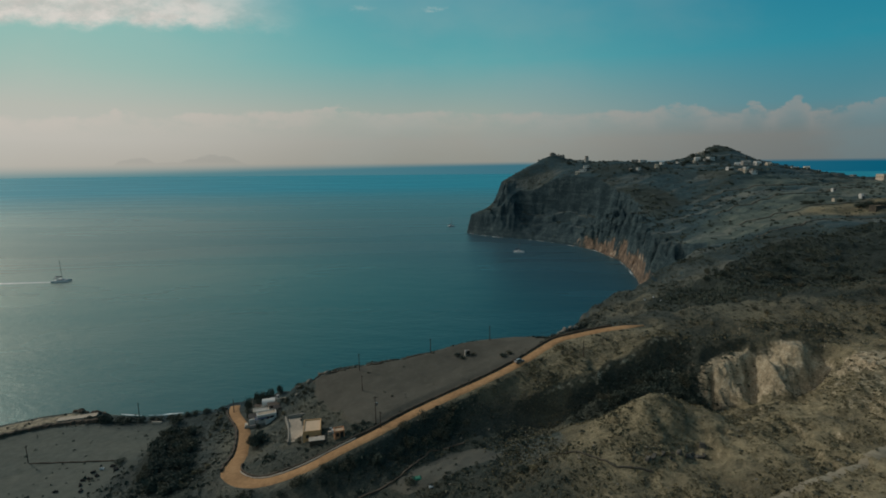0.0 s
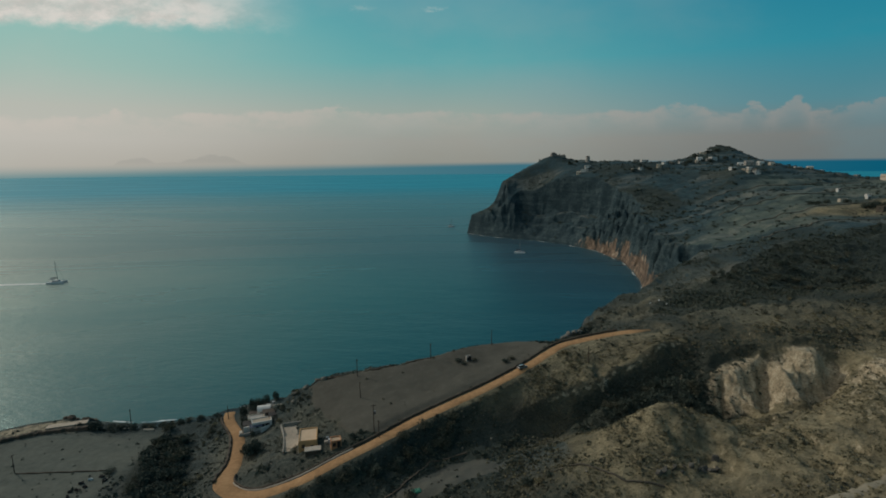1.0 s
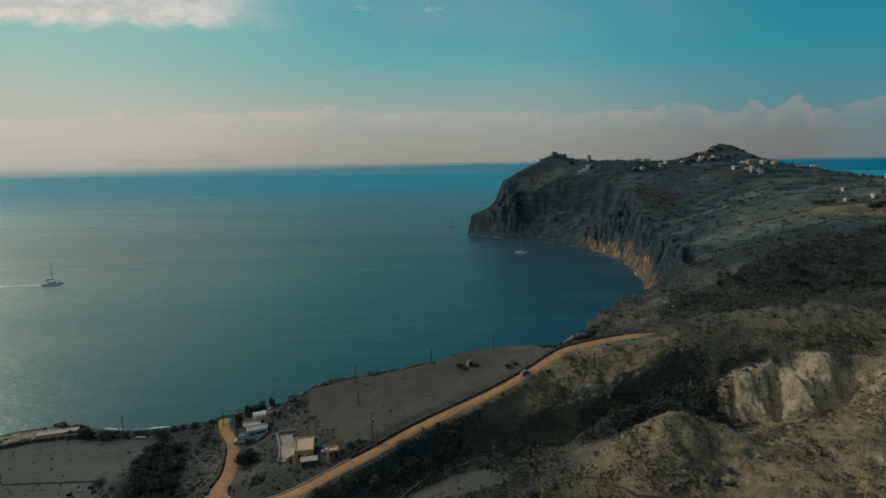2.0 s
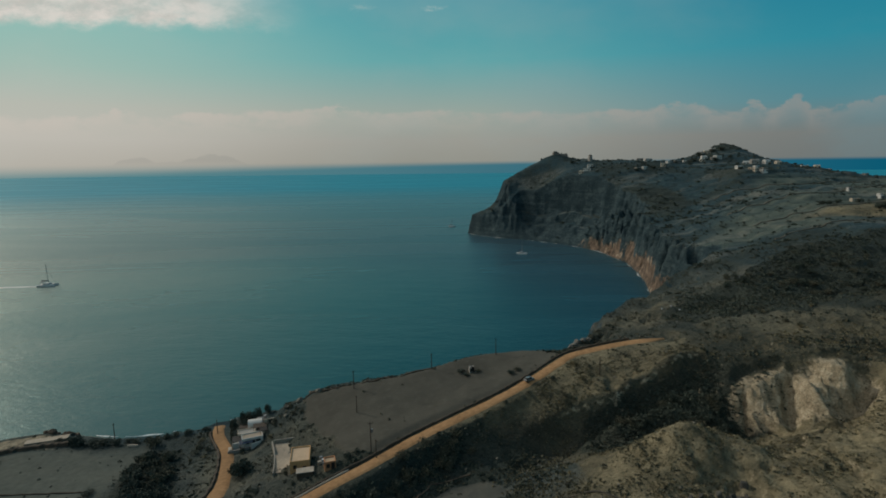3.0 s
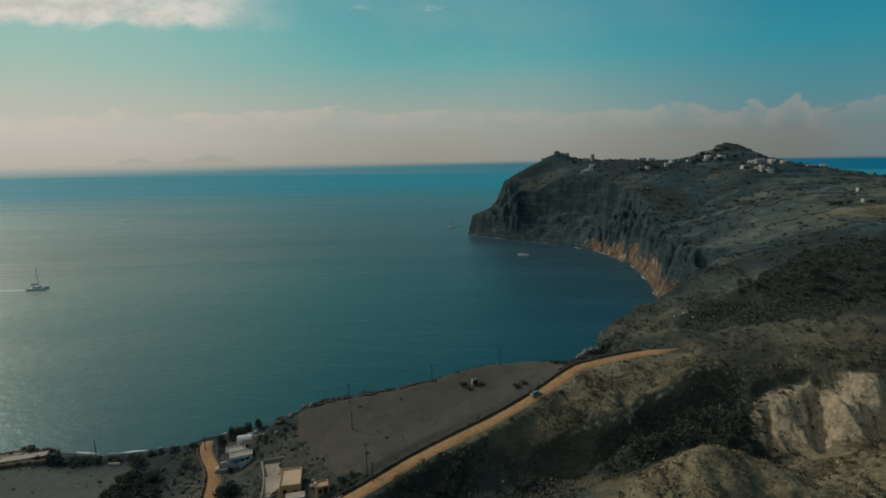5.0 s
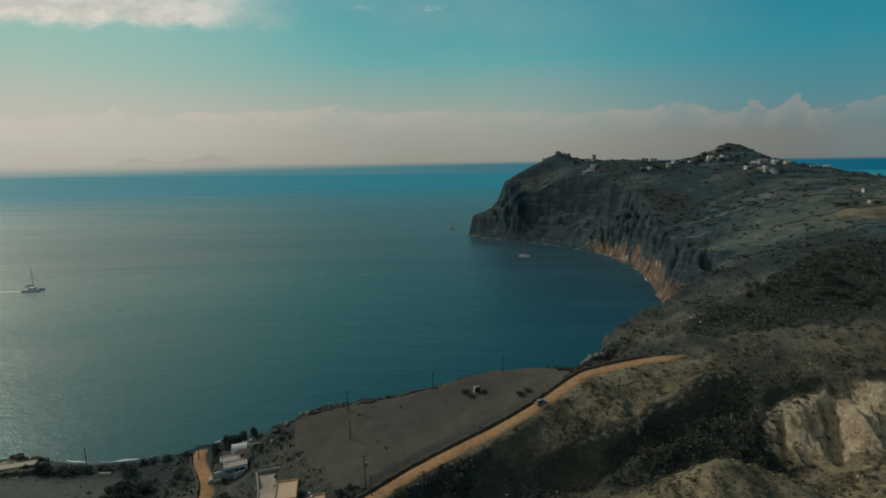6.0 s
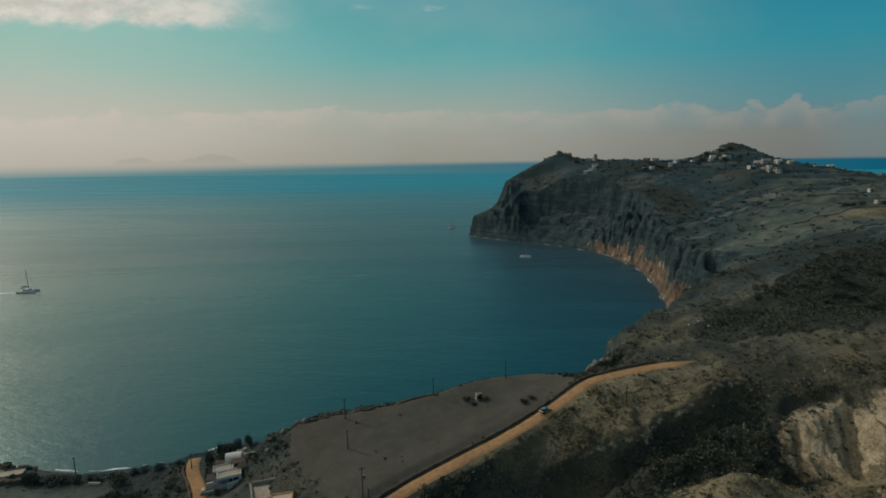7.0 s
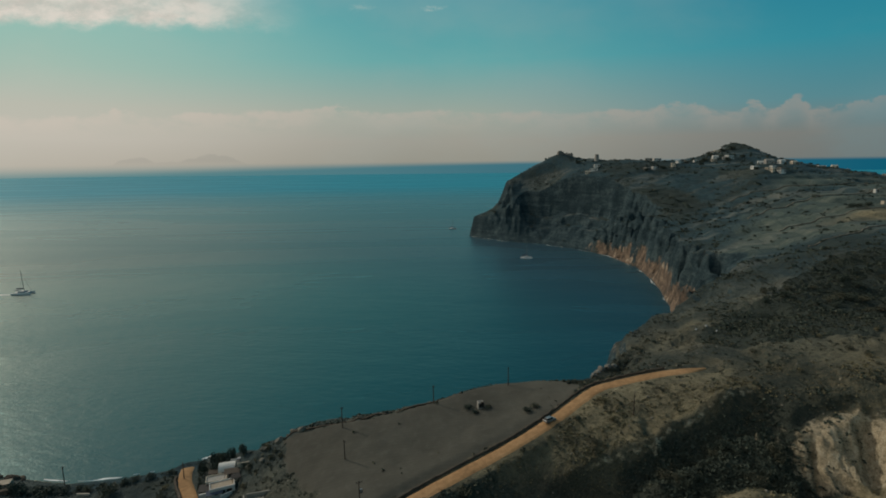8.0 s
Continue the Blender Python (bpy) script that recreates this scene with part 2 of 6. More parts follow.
# crest, shelf and valley lines of the land's surface (x, y, height)
LINES = dict(
    skyline=[(37.1, 729.7, 26), (73.5, 722, 39.6), (79, 727, 69.6), (98, 733.5, 81), (103.7, 735.1, 83.7), (130.6, 744.1, 95.5), (154.1, 755.4, 108.3), (163.4, 747.8, 103.8), (174.2, 736.6, 99.3), (197, 718.1, 98.1), (237.1, 700.6, 95.8),
             (309.6, 712.5, 96), (359, 764.4, 103.7), (370, 773, 109.8), (386, 777.4, 109.4), (391, 786, 118.6), (404, 788.5, 118.2), (423, 781.5, 111.2), (436.4, 755.5, 101.1), (442.1, 729.6, 90.5), (449.1, 652.6, 85.4), (462.1, 601.4, 79.6),
             (485.6, 575.9, 74.8), (605.6, 551, 69.8), (904.4, 540.1, 65.5)],
    ledge=[(38.7, 718.3, 24.2), (52.4, 712.3, 28.4), (66, 706.1, 34.2), (75, 704, 37.5)],
    ledge_back=[(44, 740, 23.4), (62.9, 743.1, 31), (80.1, 744.5, 36.9), (78.5, 768.3, 38.8), (73.4, 785.6, 38.1)],
    bluff=[(82.5, 712, 62), (79.5, 729, 68.4), (81, 744.4, 67.7), (86, 765.7, 61.8)],
    brow=[(97.8, 759.4, 72), (113.4, 779.7, 75.4), (132.4, 794.6, 78.8)],
    far_side=[(160.9, 803.2, 85.4), (259.6, 772.4, 85.9), (371.9, 824.7, 92.1), (449.1, 798.7, 78.1), (491.5, 669.2, 73.9)],
    shoulder=[(89.5, 714.1, 57.2), (127.1, 708.9, 68.8), (156.3, 671.2, 79.3), (185.8, 625.1, 75.3), (214.5, 591.3, 68.8), (233.5, 544.1, 58.6), (242.8, 508.7, 54.2), (207.2, 440.5, 48.6)],
    plateau=[(275.1, 492.5, 66.9), (284, 424.9, 67.8), (365.6, 459, 70.9), (390.4, 553.3, 78.1), (304.7, 550.2, 86.8), (325.1, 650.9, 91.8), (240.2, 646.5, 88.4)],
    terrace=[(235.7, 323.4, 60.2), (275.7, 324.6, 60), (322.3, 381.8, 68.7), (408.3, 361.1, 68.9), (648.2, 322.4, 67.4), (952, 283.7, 66.1)],
    spur=[(191.9, 415.3, 45.6), (206.1, 364.6, 50.8), (173.6, 323.6, 44.6), (169.2, 281, 52.5), (187.6, 275, 55), (214.4, 270.5, 56.5), (230.7, 265.9, 58.2), (378.7, 245.1, 65.2)],
    nose=[(169.2, 281, 52.5), (130.4, 256.1, 42.1), (107.1, 240.1, 38.2), (89.6, 216.1, 36.8), (80.5, 229.4, 31.5), (68.7, 237, 26.3)],
    hollow=[(111.4, 222.2, 36.7), (137.9, 238.5, 43.5), (153.3, 227.5, 38.4), (171.6, 227.6, 39.1), (198.8, 226, 44.4), (288.2, 215.4, 53.9)],
    bench=[(87, 192.9, 38.3), (112, 190.6, 42.9), (129.3, 187.7, 45.5), (147.7, 187.7, 46.8), (169.9, 192.5, 50.6), (270.9, 188, 57.4)],
    slope=[(76.7, 165.7, 35.9), (100.6, 173.6, 40.4), (114, 160.9, 41.1), (135.3, 164, 42.1), (194.3, 159.9, 48.1)],
    rim=[(71, 164, 36.7), (75.8, 162.9, 36.3), (87.2, 159.7, 35.3), (95.8, 155.6, 37.7), (106.3, 151, 39.6), (115.9, 151.4, 39.5), (132.5, 151.7, 40.2)],
    gully=[(46.6, 147.7, 23.4), (62.3, 144.4, 20), (75.8, 144.2, 19.5), (87.3, 143.3, 21), (36.8, 145.6, 17.8), (19.3, 142.2, 14.4)],
    flank=[(21.3, 156.5, 22.2), (40.8, 162.8, 27.6), (51.5, 164.9, 28.9), (61.2, 165.9, 32.2)],
    hill=[(32.1, 126.9, 21.7), (38.1, 126.1, 25.8), (45, 127.3, 29.4), (52.9, 128.4, 31.6), (58, 128.8, 32.5), (67.6, 131.4, 28.2), (80.1, 130.2, 26.3), (91.5, 134.4, 26.9)],
    scarp=[(110.3, 138.8, 36.9), (117.2, 137.4, 39.2), (126.1, 137.6, 40.9), (175.4, 136.2, 47.9)],
    front=[(21.6, 110.3, 19.5), (28.5, 110.3, 22.9), (49.2, 110.4, 27), (63.9, 113.4, 26.8), (78.8, 104.7, 30.4), (89.6, 102.7, 32.2), (98.5, 103.6, 36.1), (157.1, 98.1, 47.4)],
    near=[(-0.1, 83.9, 15.6), (38.4, 98.8, 23.3), (60.1, 94, 26.5), (78, 79.3, 35.9), (60, 30, 34), (0, 0, 24), (-60, 0, 12), (-160, 20, 8)],
    low=[(9.6, 131.8, 15.2), (28.1, 131.3, 19.3), (16.5, 117.5, 15.5), (-3.9, 124.4, 12.9), (-12.7, 120.7, 10.4), (-28.7, 116.8, 8), (-54.9, 106.3, 5.5), (-73.1, 123.5, 5)],
    under=[(-14.5, 133.4, 12.4), (-1, 141.8, 13.8), (15.4, 144.9, 16.5)],
    edge=[(-67.4, 178.4, 4.4), (-62.1, 178.3, 7.2), (-56.5, 177.8, 13.5), (-48, 180.6, 17.2), (-38.6, 180, 19.8), (-26.4, 178.6, 21.8), (-17.9, 180.7, 23), (-5.5, 183.2, 24.6), (3.1, 188.1, 25.9),
          (14.5, 190.5, 27.1), (25.1, 191.9, 28.2), (35.8, 187.8, 29.7), (41.7, 185.3, 30.5), (54.1, 198.3, 29.2)],
    field=[(-28.5, 153, 17.3), (-13.3, 160.9, 20.4), (3, 170.9, 23.5), (19.4, 179, 26.5)],
    knoll=[(-62.3, 168.6, 4.9), (-59.6, 162.4, 7), (-51.2, 162.7, 10), (-41.1, 143.8, 12.9), (-46, 138.4, 12.2), (-55.4, 140.1, 8.7)],
    shore_flat=[(-205.2, 154.8, 1.8), (-155.6, 166.9, 1.8), (-141.4, 173.6, 1.8), (-122.6, 175.8, 1.8), (-102.2, 177.9, 1.8), (-93.6, 182, 1.8)],
    low_fields=[(-133, 139.1, 3), (-115.3, 138.8, 3.3), (-98, 137.4, 4), (-89.2, 152.2, 3.2), (-128.1, 155.7, 2.6), (-235, 90, 4), (-700, 0, 6)],
    ditch=[(-74, 140, 4.5), (-80.1, 146.9, 3.2), (-83.7, 127.8, 4), (-104.6, 104.7, 5)],
    back=[(150, 60, 49), (300, 60, 69), (1000, 60, 79), (1000, -250, 69), (0, -250, 39), (-300, -250, 15), (-700, -250, 8)],
)
# the coast (x, y, steepness), land on its right hand
COAST = [(-900, 40, 0.5), (-299, 126.3, 0.4), (-200.1, 159.2, 0.35), (-166.4, 178.9, 0.35), (-156.3, 185.5, 0.35), (-144.4, 189.5, 0.5), (-129.2, 186.6, 0.4), (-116.5, 184.6, 0.35),
         (-102.3, 186.9, 0.35), (-88.1, 191.6, 0.5), (-77, 199.4, 0.8), (-59.7, 194, 1.3), (-37, 195.5, 1.9), (-9.5, 199, 2.2), (13.9, 206, 2.4), (35.8, 207, 2.2), (51, 223, 2.2)]
COAST += [(58.2, 246.9, 2.2), (84.1, 267, 2.2), (106.2, 296, 1.5), (131.4, 335.4, 1.2), (147.7, 377.6, 1.6), (150.1, 389.3, 2.6), (158.8, 420.6, 3), (165.8, 453.9, 2.6),
         (172.4, 504, 2.2), (168.9, 536.6, 1.9), (166.2, 570.2, 1.7), (144.5, 612.6, 1.5), (113.4, 652.5, 1.45), (71.5, 681.1, 1.8), (45.4, 708.7, 2.2), (31.8, 731, 5), (37, 746.2, 3), (60.2, 798.3, 2.5),
         (111.7, 850, 2.5), (258, 893.5, 2), (412.8, 910.7, 2), (498.9, 859.4, 1.2), (550.4, 738.8, 0.8), (639, 672.7, 0.6), (985.6, 662.5, 0.5)]
LAND = [(p[0], p[1]) for p in COAST] + [(1100, -400), (-900, -400)]

anchor = np.concatenate([along(v, 9.0) for v in LINES.values()] + [along(ROAD, 7.0)])
anchor = anchor[np.unique(np.round(anchor[:, :2] / 2.0).astype(int), axis=0, return_index=True)[1]]
gap = np.hypot(anchor[:, None, 0] - anchor[None, :, 0], anchor[:, None, 1] - anchor[None, :, 1])
m = len(anchor)
system = np.zeros((m + 3, m + 3))
system[:m, :m] = gap - np.eye(m) * 0.4
system[:m, m], system[:m, m + 1], system[:m, m + 2] = 1, anchor[:, 0] / 100, anchor[:, 1] / 100
system[m:, :m] = system[:m, m:].T
weight = np.linalg.solve(system, np.concatenate([anchor[:, 2], np.zeros(3)]))
ROAD_LINE = catmull(ROAD, 6)


def surface(x, y):
    """The land's smooth surface without the sea cliffs."""
    out = np.empty(x.shape)
    fx, fy, fo = x.ravel(), y.ravel(), out.ravel()
    for i in range(0, len(fx), 20000):
        sx, sy = fx[i:i + 20000, None], fy[i:i + 20000, None]
        fo[i:i + 20000] = np.hypot(sx - anchor[:, 0], sy - anchor[:, 1]) @ weight[:m] + weight[m] + weight[m + 1] * sx[:, 0] / 100 + weight[m + 2] * sy[:, 0] / 100
    return fo.reshape(x.shape)


def crag(x, y):
    """Where the pale eroded rocks of the ravine stand, 0..1."""
    a = np.exp(-(((x - 90.2) / 12.6) ** 2 + ((y - 150.2) / 7.8) ** 2) ** 2)
    b = np.exp(-(((x - 104.5) / 11.6) ** 2 + ((y - 146) / 8.7) ** 2) ** 2)
    c = np.exp(-(((x - 122.3) / 13.6) ** 2 + ((y - 135.7) / 6.8) ** 2) ** 2)
    return np.maximum(np.maximum(a * 0.8, b), c * 0.8)


LIP = [(20, 150.5, 0), (29.2, 153.7, 0), (39.2, 156.8, 0), (48.5, 159.3, 0), (61, 163, 0), (74, 166, 0), (84, 165, 0)]      # broken edge of the ravine


def height(x, y):
    """Height of the ground, with its relief, and what is needed to colour it."""
    base = surface(x, y)
    wx, wy = x + 5 * fbm(x, y, 60, 2, seed=40), y + 5 * fbm(x, y, 60, 2, seed=44)
    rd, _, rz = near_line(x, y, ROAD_LINE)
    off_road = step(rd, 3.5, 12)
    flatland = np.maximum(step(-x, 60, 86) * step(y, 100, 128), inside(x, y, FIELD) * 1.0)
    rough = off_road * (1 - 0.85 * flatland)
    far = step(y, 280, 385)
    z = base + rough * (1.6 * fbm(wx, wy, 26, 5, 0.52, 3) + far * 3.0 * fbm(wx, wy, 70, 3, 0.5, 8)) + 0.12 * fbm(x, y, 5, 2, seed=12)
    z += rough * (1 - far) * (0.45 * fbm(x, y, 6.5, 3, 0.6, 14) + 0.35 * (ridged(x, y, 9, 2, 16) - 0.8))
    # ravine sides and hill flanks carved by water
    scarred = step(x, 25, 58) * step(-y, -173, -161) * step(y, 80, 100)
    z += scarred * off_road * 1.7 * (ridged(wx * 1.0, wy * 0.8, 17, 4, 21) - 0.9)
    ld, ls, _ = near_line(x + 1.2 * fbm(x, y, 7, 3, seed=101), y + 1.6 * fbm(x, y, 9, 3, seed=103), LIP)
    lip = np.where(ls > 0, -ld, ld) * 1.0
    reach = step(x, 20, 36) * step(-x, -86, -74)
    z += reach * (0.9 * np.exp(-((lip + 0.3) / 1.6) ** 2) - 4.2 * np.exp(-((lip - 6.0) / 3.8) ** 2) - 1.2 * step(lip, 0, 1.5) * step(-lip, -8, -3))
    z -= 6.5 * np.exp(-(((x - 103) / 17) ** 2 + ((y - 263) / 11) ** 2))
    cr = crag(x, y)
    slot = np.minimum(near_line(x, y, [(96.2, 152.7, 0), (94.4, 147.2, 0), (92.6, 141.7, 0)])[0] / 2.2, near_line(x, y, [(115, 146.5, 0), (109.5, 141.5, 0), (104.5, 138, 0), (99.5, 135, 0)])[0] / 4.0)
    slot = np.minimum(slot, near_line(x, y, [(83.9, 152.3, 0), (82.5, 145.8, 0)])[0] / 1.3 + 0.6)
    swell = np.exp(-(((x - 88.8) / 6) ** 2 + ((y - 147) / 5.5) ** 2)) + 0.3 * np.exp(-(((x - 102.2) / 6.5) ** 2 + ((y - 144.1) / 5.5) ** 2)) + np.exp(-(((x - 117.3) / 8) ** 2 + ((y - 136.5) / 5) ** 2))
    z += 0.5 * swell - 9.0 * np.exp(-slot ** 2) * np.maximum(cr, 0.35)
    bare = cr * (1 - 0.85 * np.exp(-(slot / 1.25) ** 2))
    z += bare * (0.8 * (ridged(wx, wy, 5.5, 3, 27) - 0.9) + 0.5 * fbm(x, y, 4.0, 4, 0.62, 29) + 0.4 * (ridged(x, y, 1.9, 2, 33) - 0.8))
    # ribs and gullies down the faces
    z += bare * (4.6 * (ridged(x + 0.3 * y, 0.15 * y, 9.5, 2, 145) - 0.75) + 2.4 * (ridged(x + 0.2 * y, 0.2 * y, 4.4, 2, 141) - 0.75) + 0.7 * (ridged(x - 0.2 * y, 0.35 * y, 1.9, 2, 143) - 0.8))
    shelf = z / 3.1 + 0.7 * fbm(x, y, 5, 2, seed=105)
    z += bare * 0.45 * (np.floor(shelf) + step(shelf - np.floor(shelf), 0.62, 1.0) - shelf) * 3.1
    cap = np.interp(x, [78, 90, 95.5, 98, 104, 126, 140], [29.5, 33.5, 35, 38.4, 39.0, 40.4, 42])
    z -= step(cr, 0.04, 0.3) * np.maximum(z - cap - 0.35 * fbm(x, y, 3, 2, seed=113), 0) * 0.92
    knob = np.exp(-(((x - 75) / 23) ** 2 + ((y - 220) / 15) ** 2) ** 2)
    z += knob * off_road * (1.8 * (ridged(wx, wy, 12, 4, 67) - 0.9) + 0.7 * fbm(x, y, 3.5, 2, seed=69))
    outcrop = scarred * off_road * (1 - cr) * step(fbm(x, y, 15, 3, seed=95), 0.10, 0.30)
    outcrop = np.maximum(outcrop, 1.2 * np.exp(-(((x - 60.5) / 10) ** 2 + ((y - 112.9) / 4.5) ** 2) ** 2))
    ol = z / 1.7 + 0.8 * fbm(x, y, 6, 2, seed=97)
    z += outcrop * (np.floor(ol) + step(ol - np.floor(ol), 0.7, 1.0) - ol) * 1.5
    # terraces on the plateau and the slopes
    tz = 4.5
    lvl = (z + 1.2 * fbm(x, y, 40, 2, seed=50)) / tz
    fr = lvl - np.floor(lvl)
    stair = (np.floor(lvl) + step(fr, 0.55, 1.0)) * tz - lvl * tz
    z += 0.55 * stair * off_road * (1 - flatland) * (1 - cr) * step(y, 160, 183) * (1 - 0.85 * step(y, 590, 660))
    # sea cliffs
    cd, _, steep = near_line(x, y, COAST)
    land = inside(x, y, LAND)
    rug = np.clip(steep - 0.6, 0, 1.2)
    pale_edge = np.exp(-(((x - 53) / 10) ** 2 + ((y - 208) / 7) ** 2) ** 2)
    z += pale_edge * off_road * (1.5 * (ridged(x, y, 6, 3, 107) - 0.6) + 0.8 * fbm(x, y, 2.2, 2, seed=109))
    jag = rug * (4.0 * (ridged(wx, wy, 46, 4, 31) - 0.9) + 2.0 * fbm(x, y, 9, 3, seed=36))
    d = np.where(land, cd, -cd)
    prow = far * step(-x, -258, -219) * step(y, 500, 552) * step(x, 84, 106)
    talus = 1.05 * d + np.maximum(d - 34 - 8 * fbm(x, y, 60, 3, seed=37), 0) * 3.4
    lay = steep * d * (1 - prow) + talus * prow + step(d, 2, 12) * jag * (0.6 + 2.2 * far) * (1 - 0.55 * prow) + far * rug * step(d, 1, 8) * (3.2 - 2.2 * prow) * (ridged(wx, wy, 19, 3, 65) - 0.8)
    lay = lay + (1 - 0.75 * far) * rug * 1.8 * np.sin(lay / 2.6 + 2 * fbm(x, y, 50, 2, seed=60)) * step(lay, 4, 12)
    band = (lay + 13.0 * fbm(x, y, 60, 4, seed=62)) / 14.0
    bf = band - np.floor(band)
    lay = lay + (0.5 + 0.35 * prow) * far * step(lay, 12, 30) * ((np.floor(band) + step(bf, 0.45, 0.95)) - band) * 12.0
    ochre_cliff = step(y, 330, 350) * step(-y, -620, -580) * step(d, 1, 5)
    lay = lay + ochre_cliff * (17.0 * (ridged(wx, wy, 26, 3, 131) - 0.75) + 8.0 * (ridged(x, y, 11, 3, 133) - 0.8))
    cliff = np.where(d > 0, lay, -0.6 + np.maximum(d, -12) * 0.5)
    k = 2.0
    h = np.clip(0.5 + 0.5 * (cliff - z) / k, 0, 1)
    top = cliff + (z - cliff) * h - k * h * (1 - h)
    on_cliff = 1 - h
    # the road is cut level into the slope
    cut = 1 - step(rd, 3.2, 6.5)
    top = top + (rz - 0.15 - top) * cut
    return top, dict(cliff=on_cliff, d=d, road=rd, crag=cr, outcrop=outcrop, knob=knob, lip=lip, reach=reach, pale=pale_edge, flat=flatland, far=far)


# tilled field between the road and the sea edge
FIELD = [(-49, 179), (-38.7, 180.6), (-26.4, 180.4), (-17.9, 182.3), (-5.5, 185.6), (3.1, 190), (13, 193.5), (24, 194), (34, 190), (38, 184), (34, 178.5), (29.1, 174.7), (15.5, 164.8), (2, 156.8), (-8.5, 150.9), (-20.1, 142.7), (-28.6, 145.6), (-36.1, 157.4), (-44.5, 167.4)]


def spread(stops):
    """Coordinates along one axis: (from, step) pairs and an end."""
    out = []
    for (a, s), (b, _) in zip(stops[:-1], stops[1:]):
        out += list(np.linspace(a, b, max(2, int(round((b - a) / s))), endpoint=False))
    out.append(stops[-1][0])
    return np.array(out)


gx = spread([(-900, 12), (-260, 1.5), (-180, 0.75), (72, 0.36), (136, 0.8), (165, 1.1), (250, 1.6), (500, 4), (1090, 0)])
gy = spread([(-390, 12), (60, 2), (85, 0.65), (132, 0.34), (155, 0.65), (205, 1.0), (280, 1.8), (400, 1.6), (580, 1.35), (830, 5), (1000, 0)])
GX, GY = np.meshgrid(gx, gy)
GZ, MASK = height(GX, GY)


def ground_at(x, y):
    """Height of the built ground at a point."""
    i = int(np.clip(np.searchsorted(gx, x) - 1, 0, len(gx) - 2))
    j = int(np.clip(np.searchsorted(gy, y) - 1, 0, len(gy) - 2))
    u, v = (x - gx[i]) / (gx[i + 1] - gx[i]), (y - gy[j]) / (gy[j + 1] - gy[j])
    return float((GZ[j, i] * (1 - u) + GZ[j, i + 1] * u) * (1 - v) + (GZ[j + 1, i] * (1 - u) + GZ[j + 1, i + 1] * u) * v)

# ---------------------------------------------------------------- materials


def material(name):
    mat = bpy.data.materials.new(name)
    mat.use_nodes = True
    n = Nodes(mat.node_tree)
    n.pos = n.add("ShaderNodeTexCoord").outputs["Object"]
    return mat, n


def finish(n, colour, rough=0.9, bump=None, dist=0.1, strength=1.0, metal=0.0, spec=0.3, **more):
    b = n.add("ShaderNodeBsdfPrincipled", Base_Color=colour, Roughness=rough, Metallic=metal, Specular_IOR_Level=spec, **more)
    if bump is not None:
        n.put(b, "Normal", n.add("ShaderNodeBump", Strength=strength, Distance=dist, Height=bump).outputs[0])
    n.add("ShaderNodeOutputMaterial", Surface=b)
    return b


def plain(name, rgb, rough=0.7, grain=0.25, scale=3.0, metal=0.0, spec=0.3, bump=0.02):
    """A surface of one colour with stains, grain and fine relief."""
    mat, n = material(name)
    big = n.noise(n.pos, scale * 0.25, 3.0, 0.6)
    fine = n.noise(n.pos, scale * 4, 4.0, 0.65)
    v = n.math("ADD", n.math("MULTIPLY", big, 0.6), n.math("MULTIPLY", fine, 0.4))
    rnd = n.add("ShaderNodeObjectInfo").outputs["Random"]
    v = n.math("ADD", v, n.math("MULTIPLY", n.math("SUBTRACT", rnd, 0.5), 0.15))
    dark = tuple(c * (1 - grain) for c in rgb) + (1,)
    light = tuple(min(1, c * (1 + grain)) for c in rgb) + (1,)
    finish(n, n.mix(n.smooth(v, 0.3, 0.7), dark, light), rough, fine, bump, 0.6, metal, spec)
    return mat


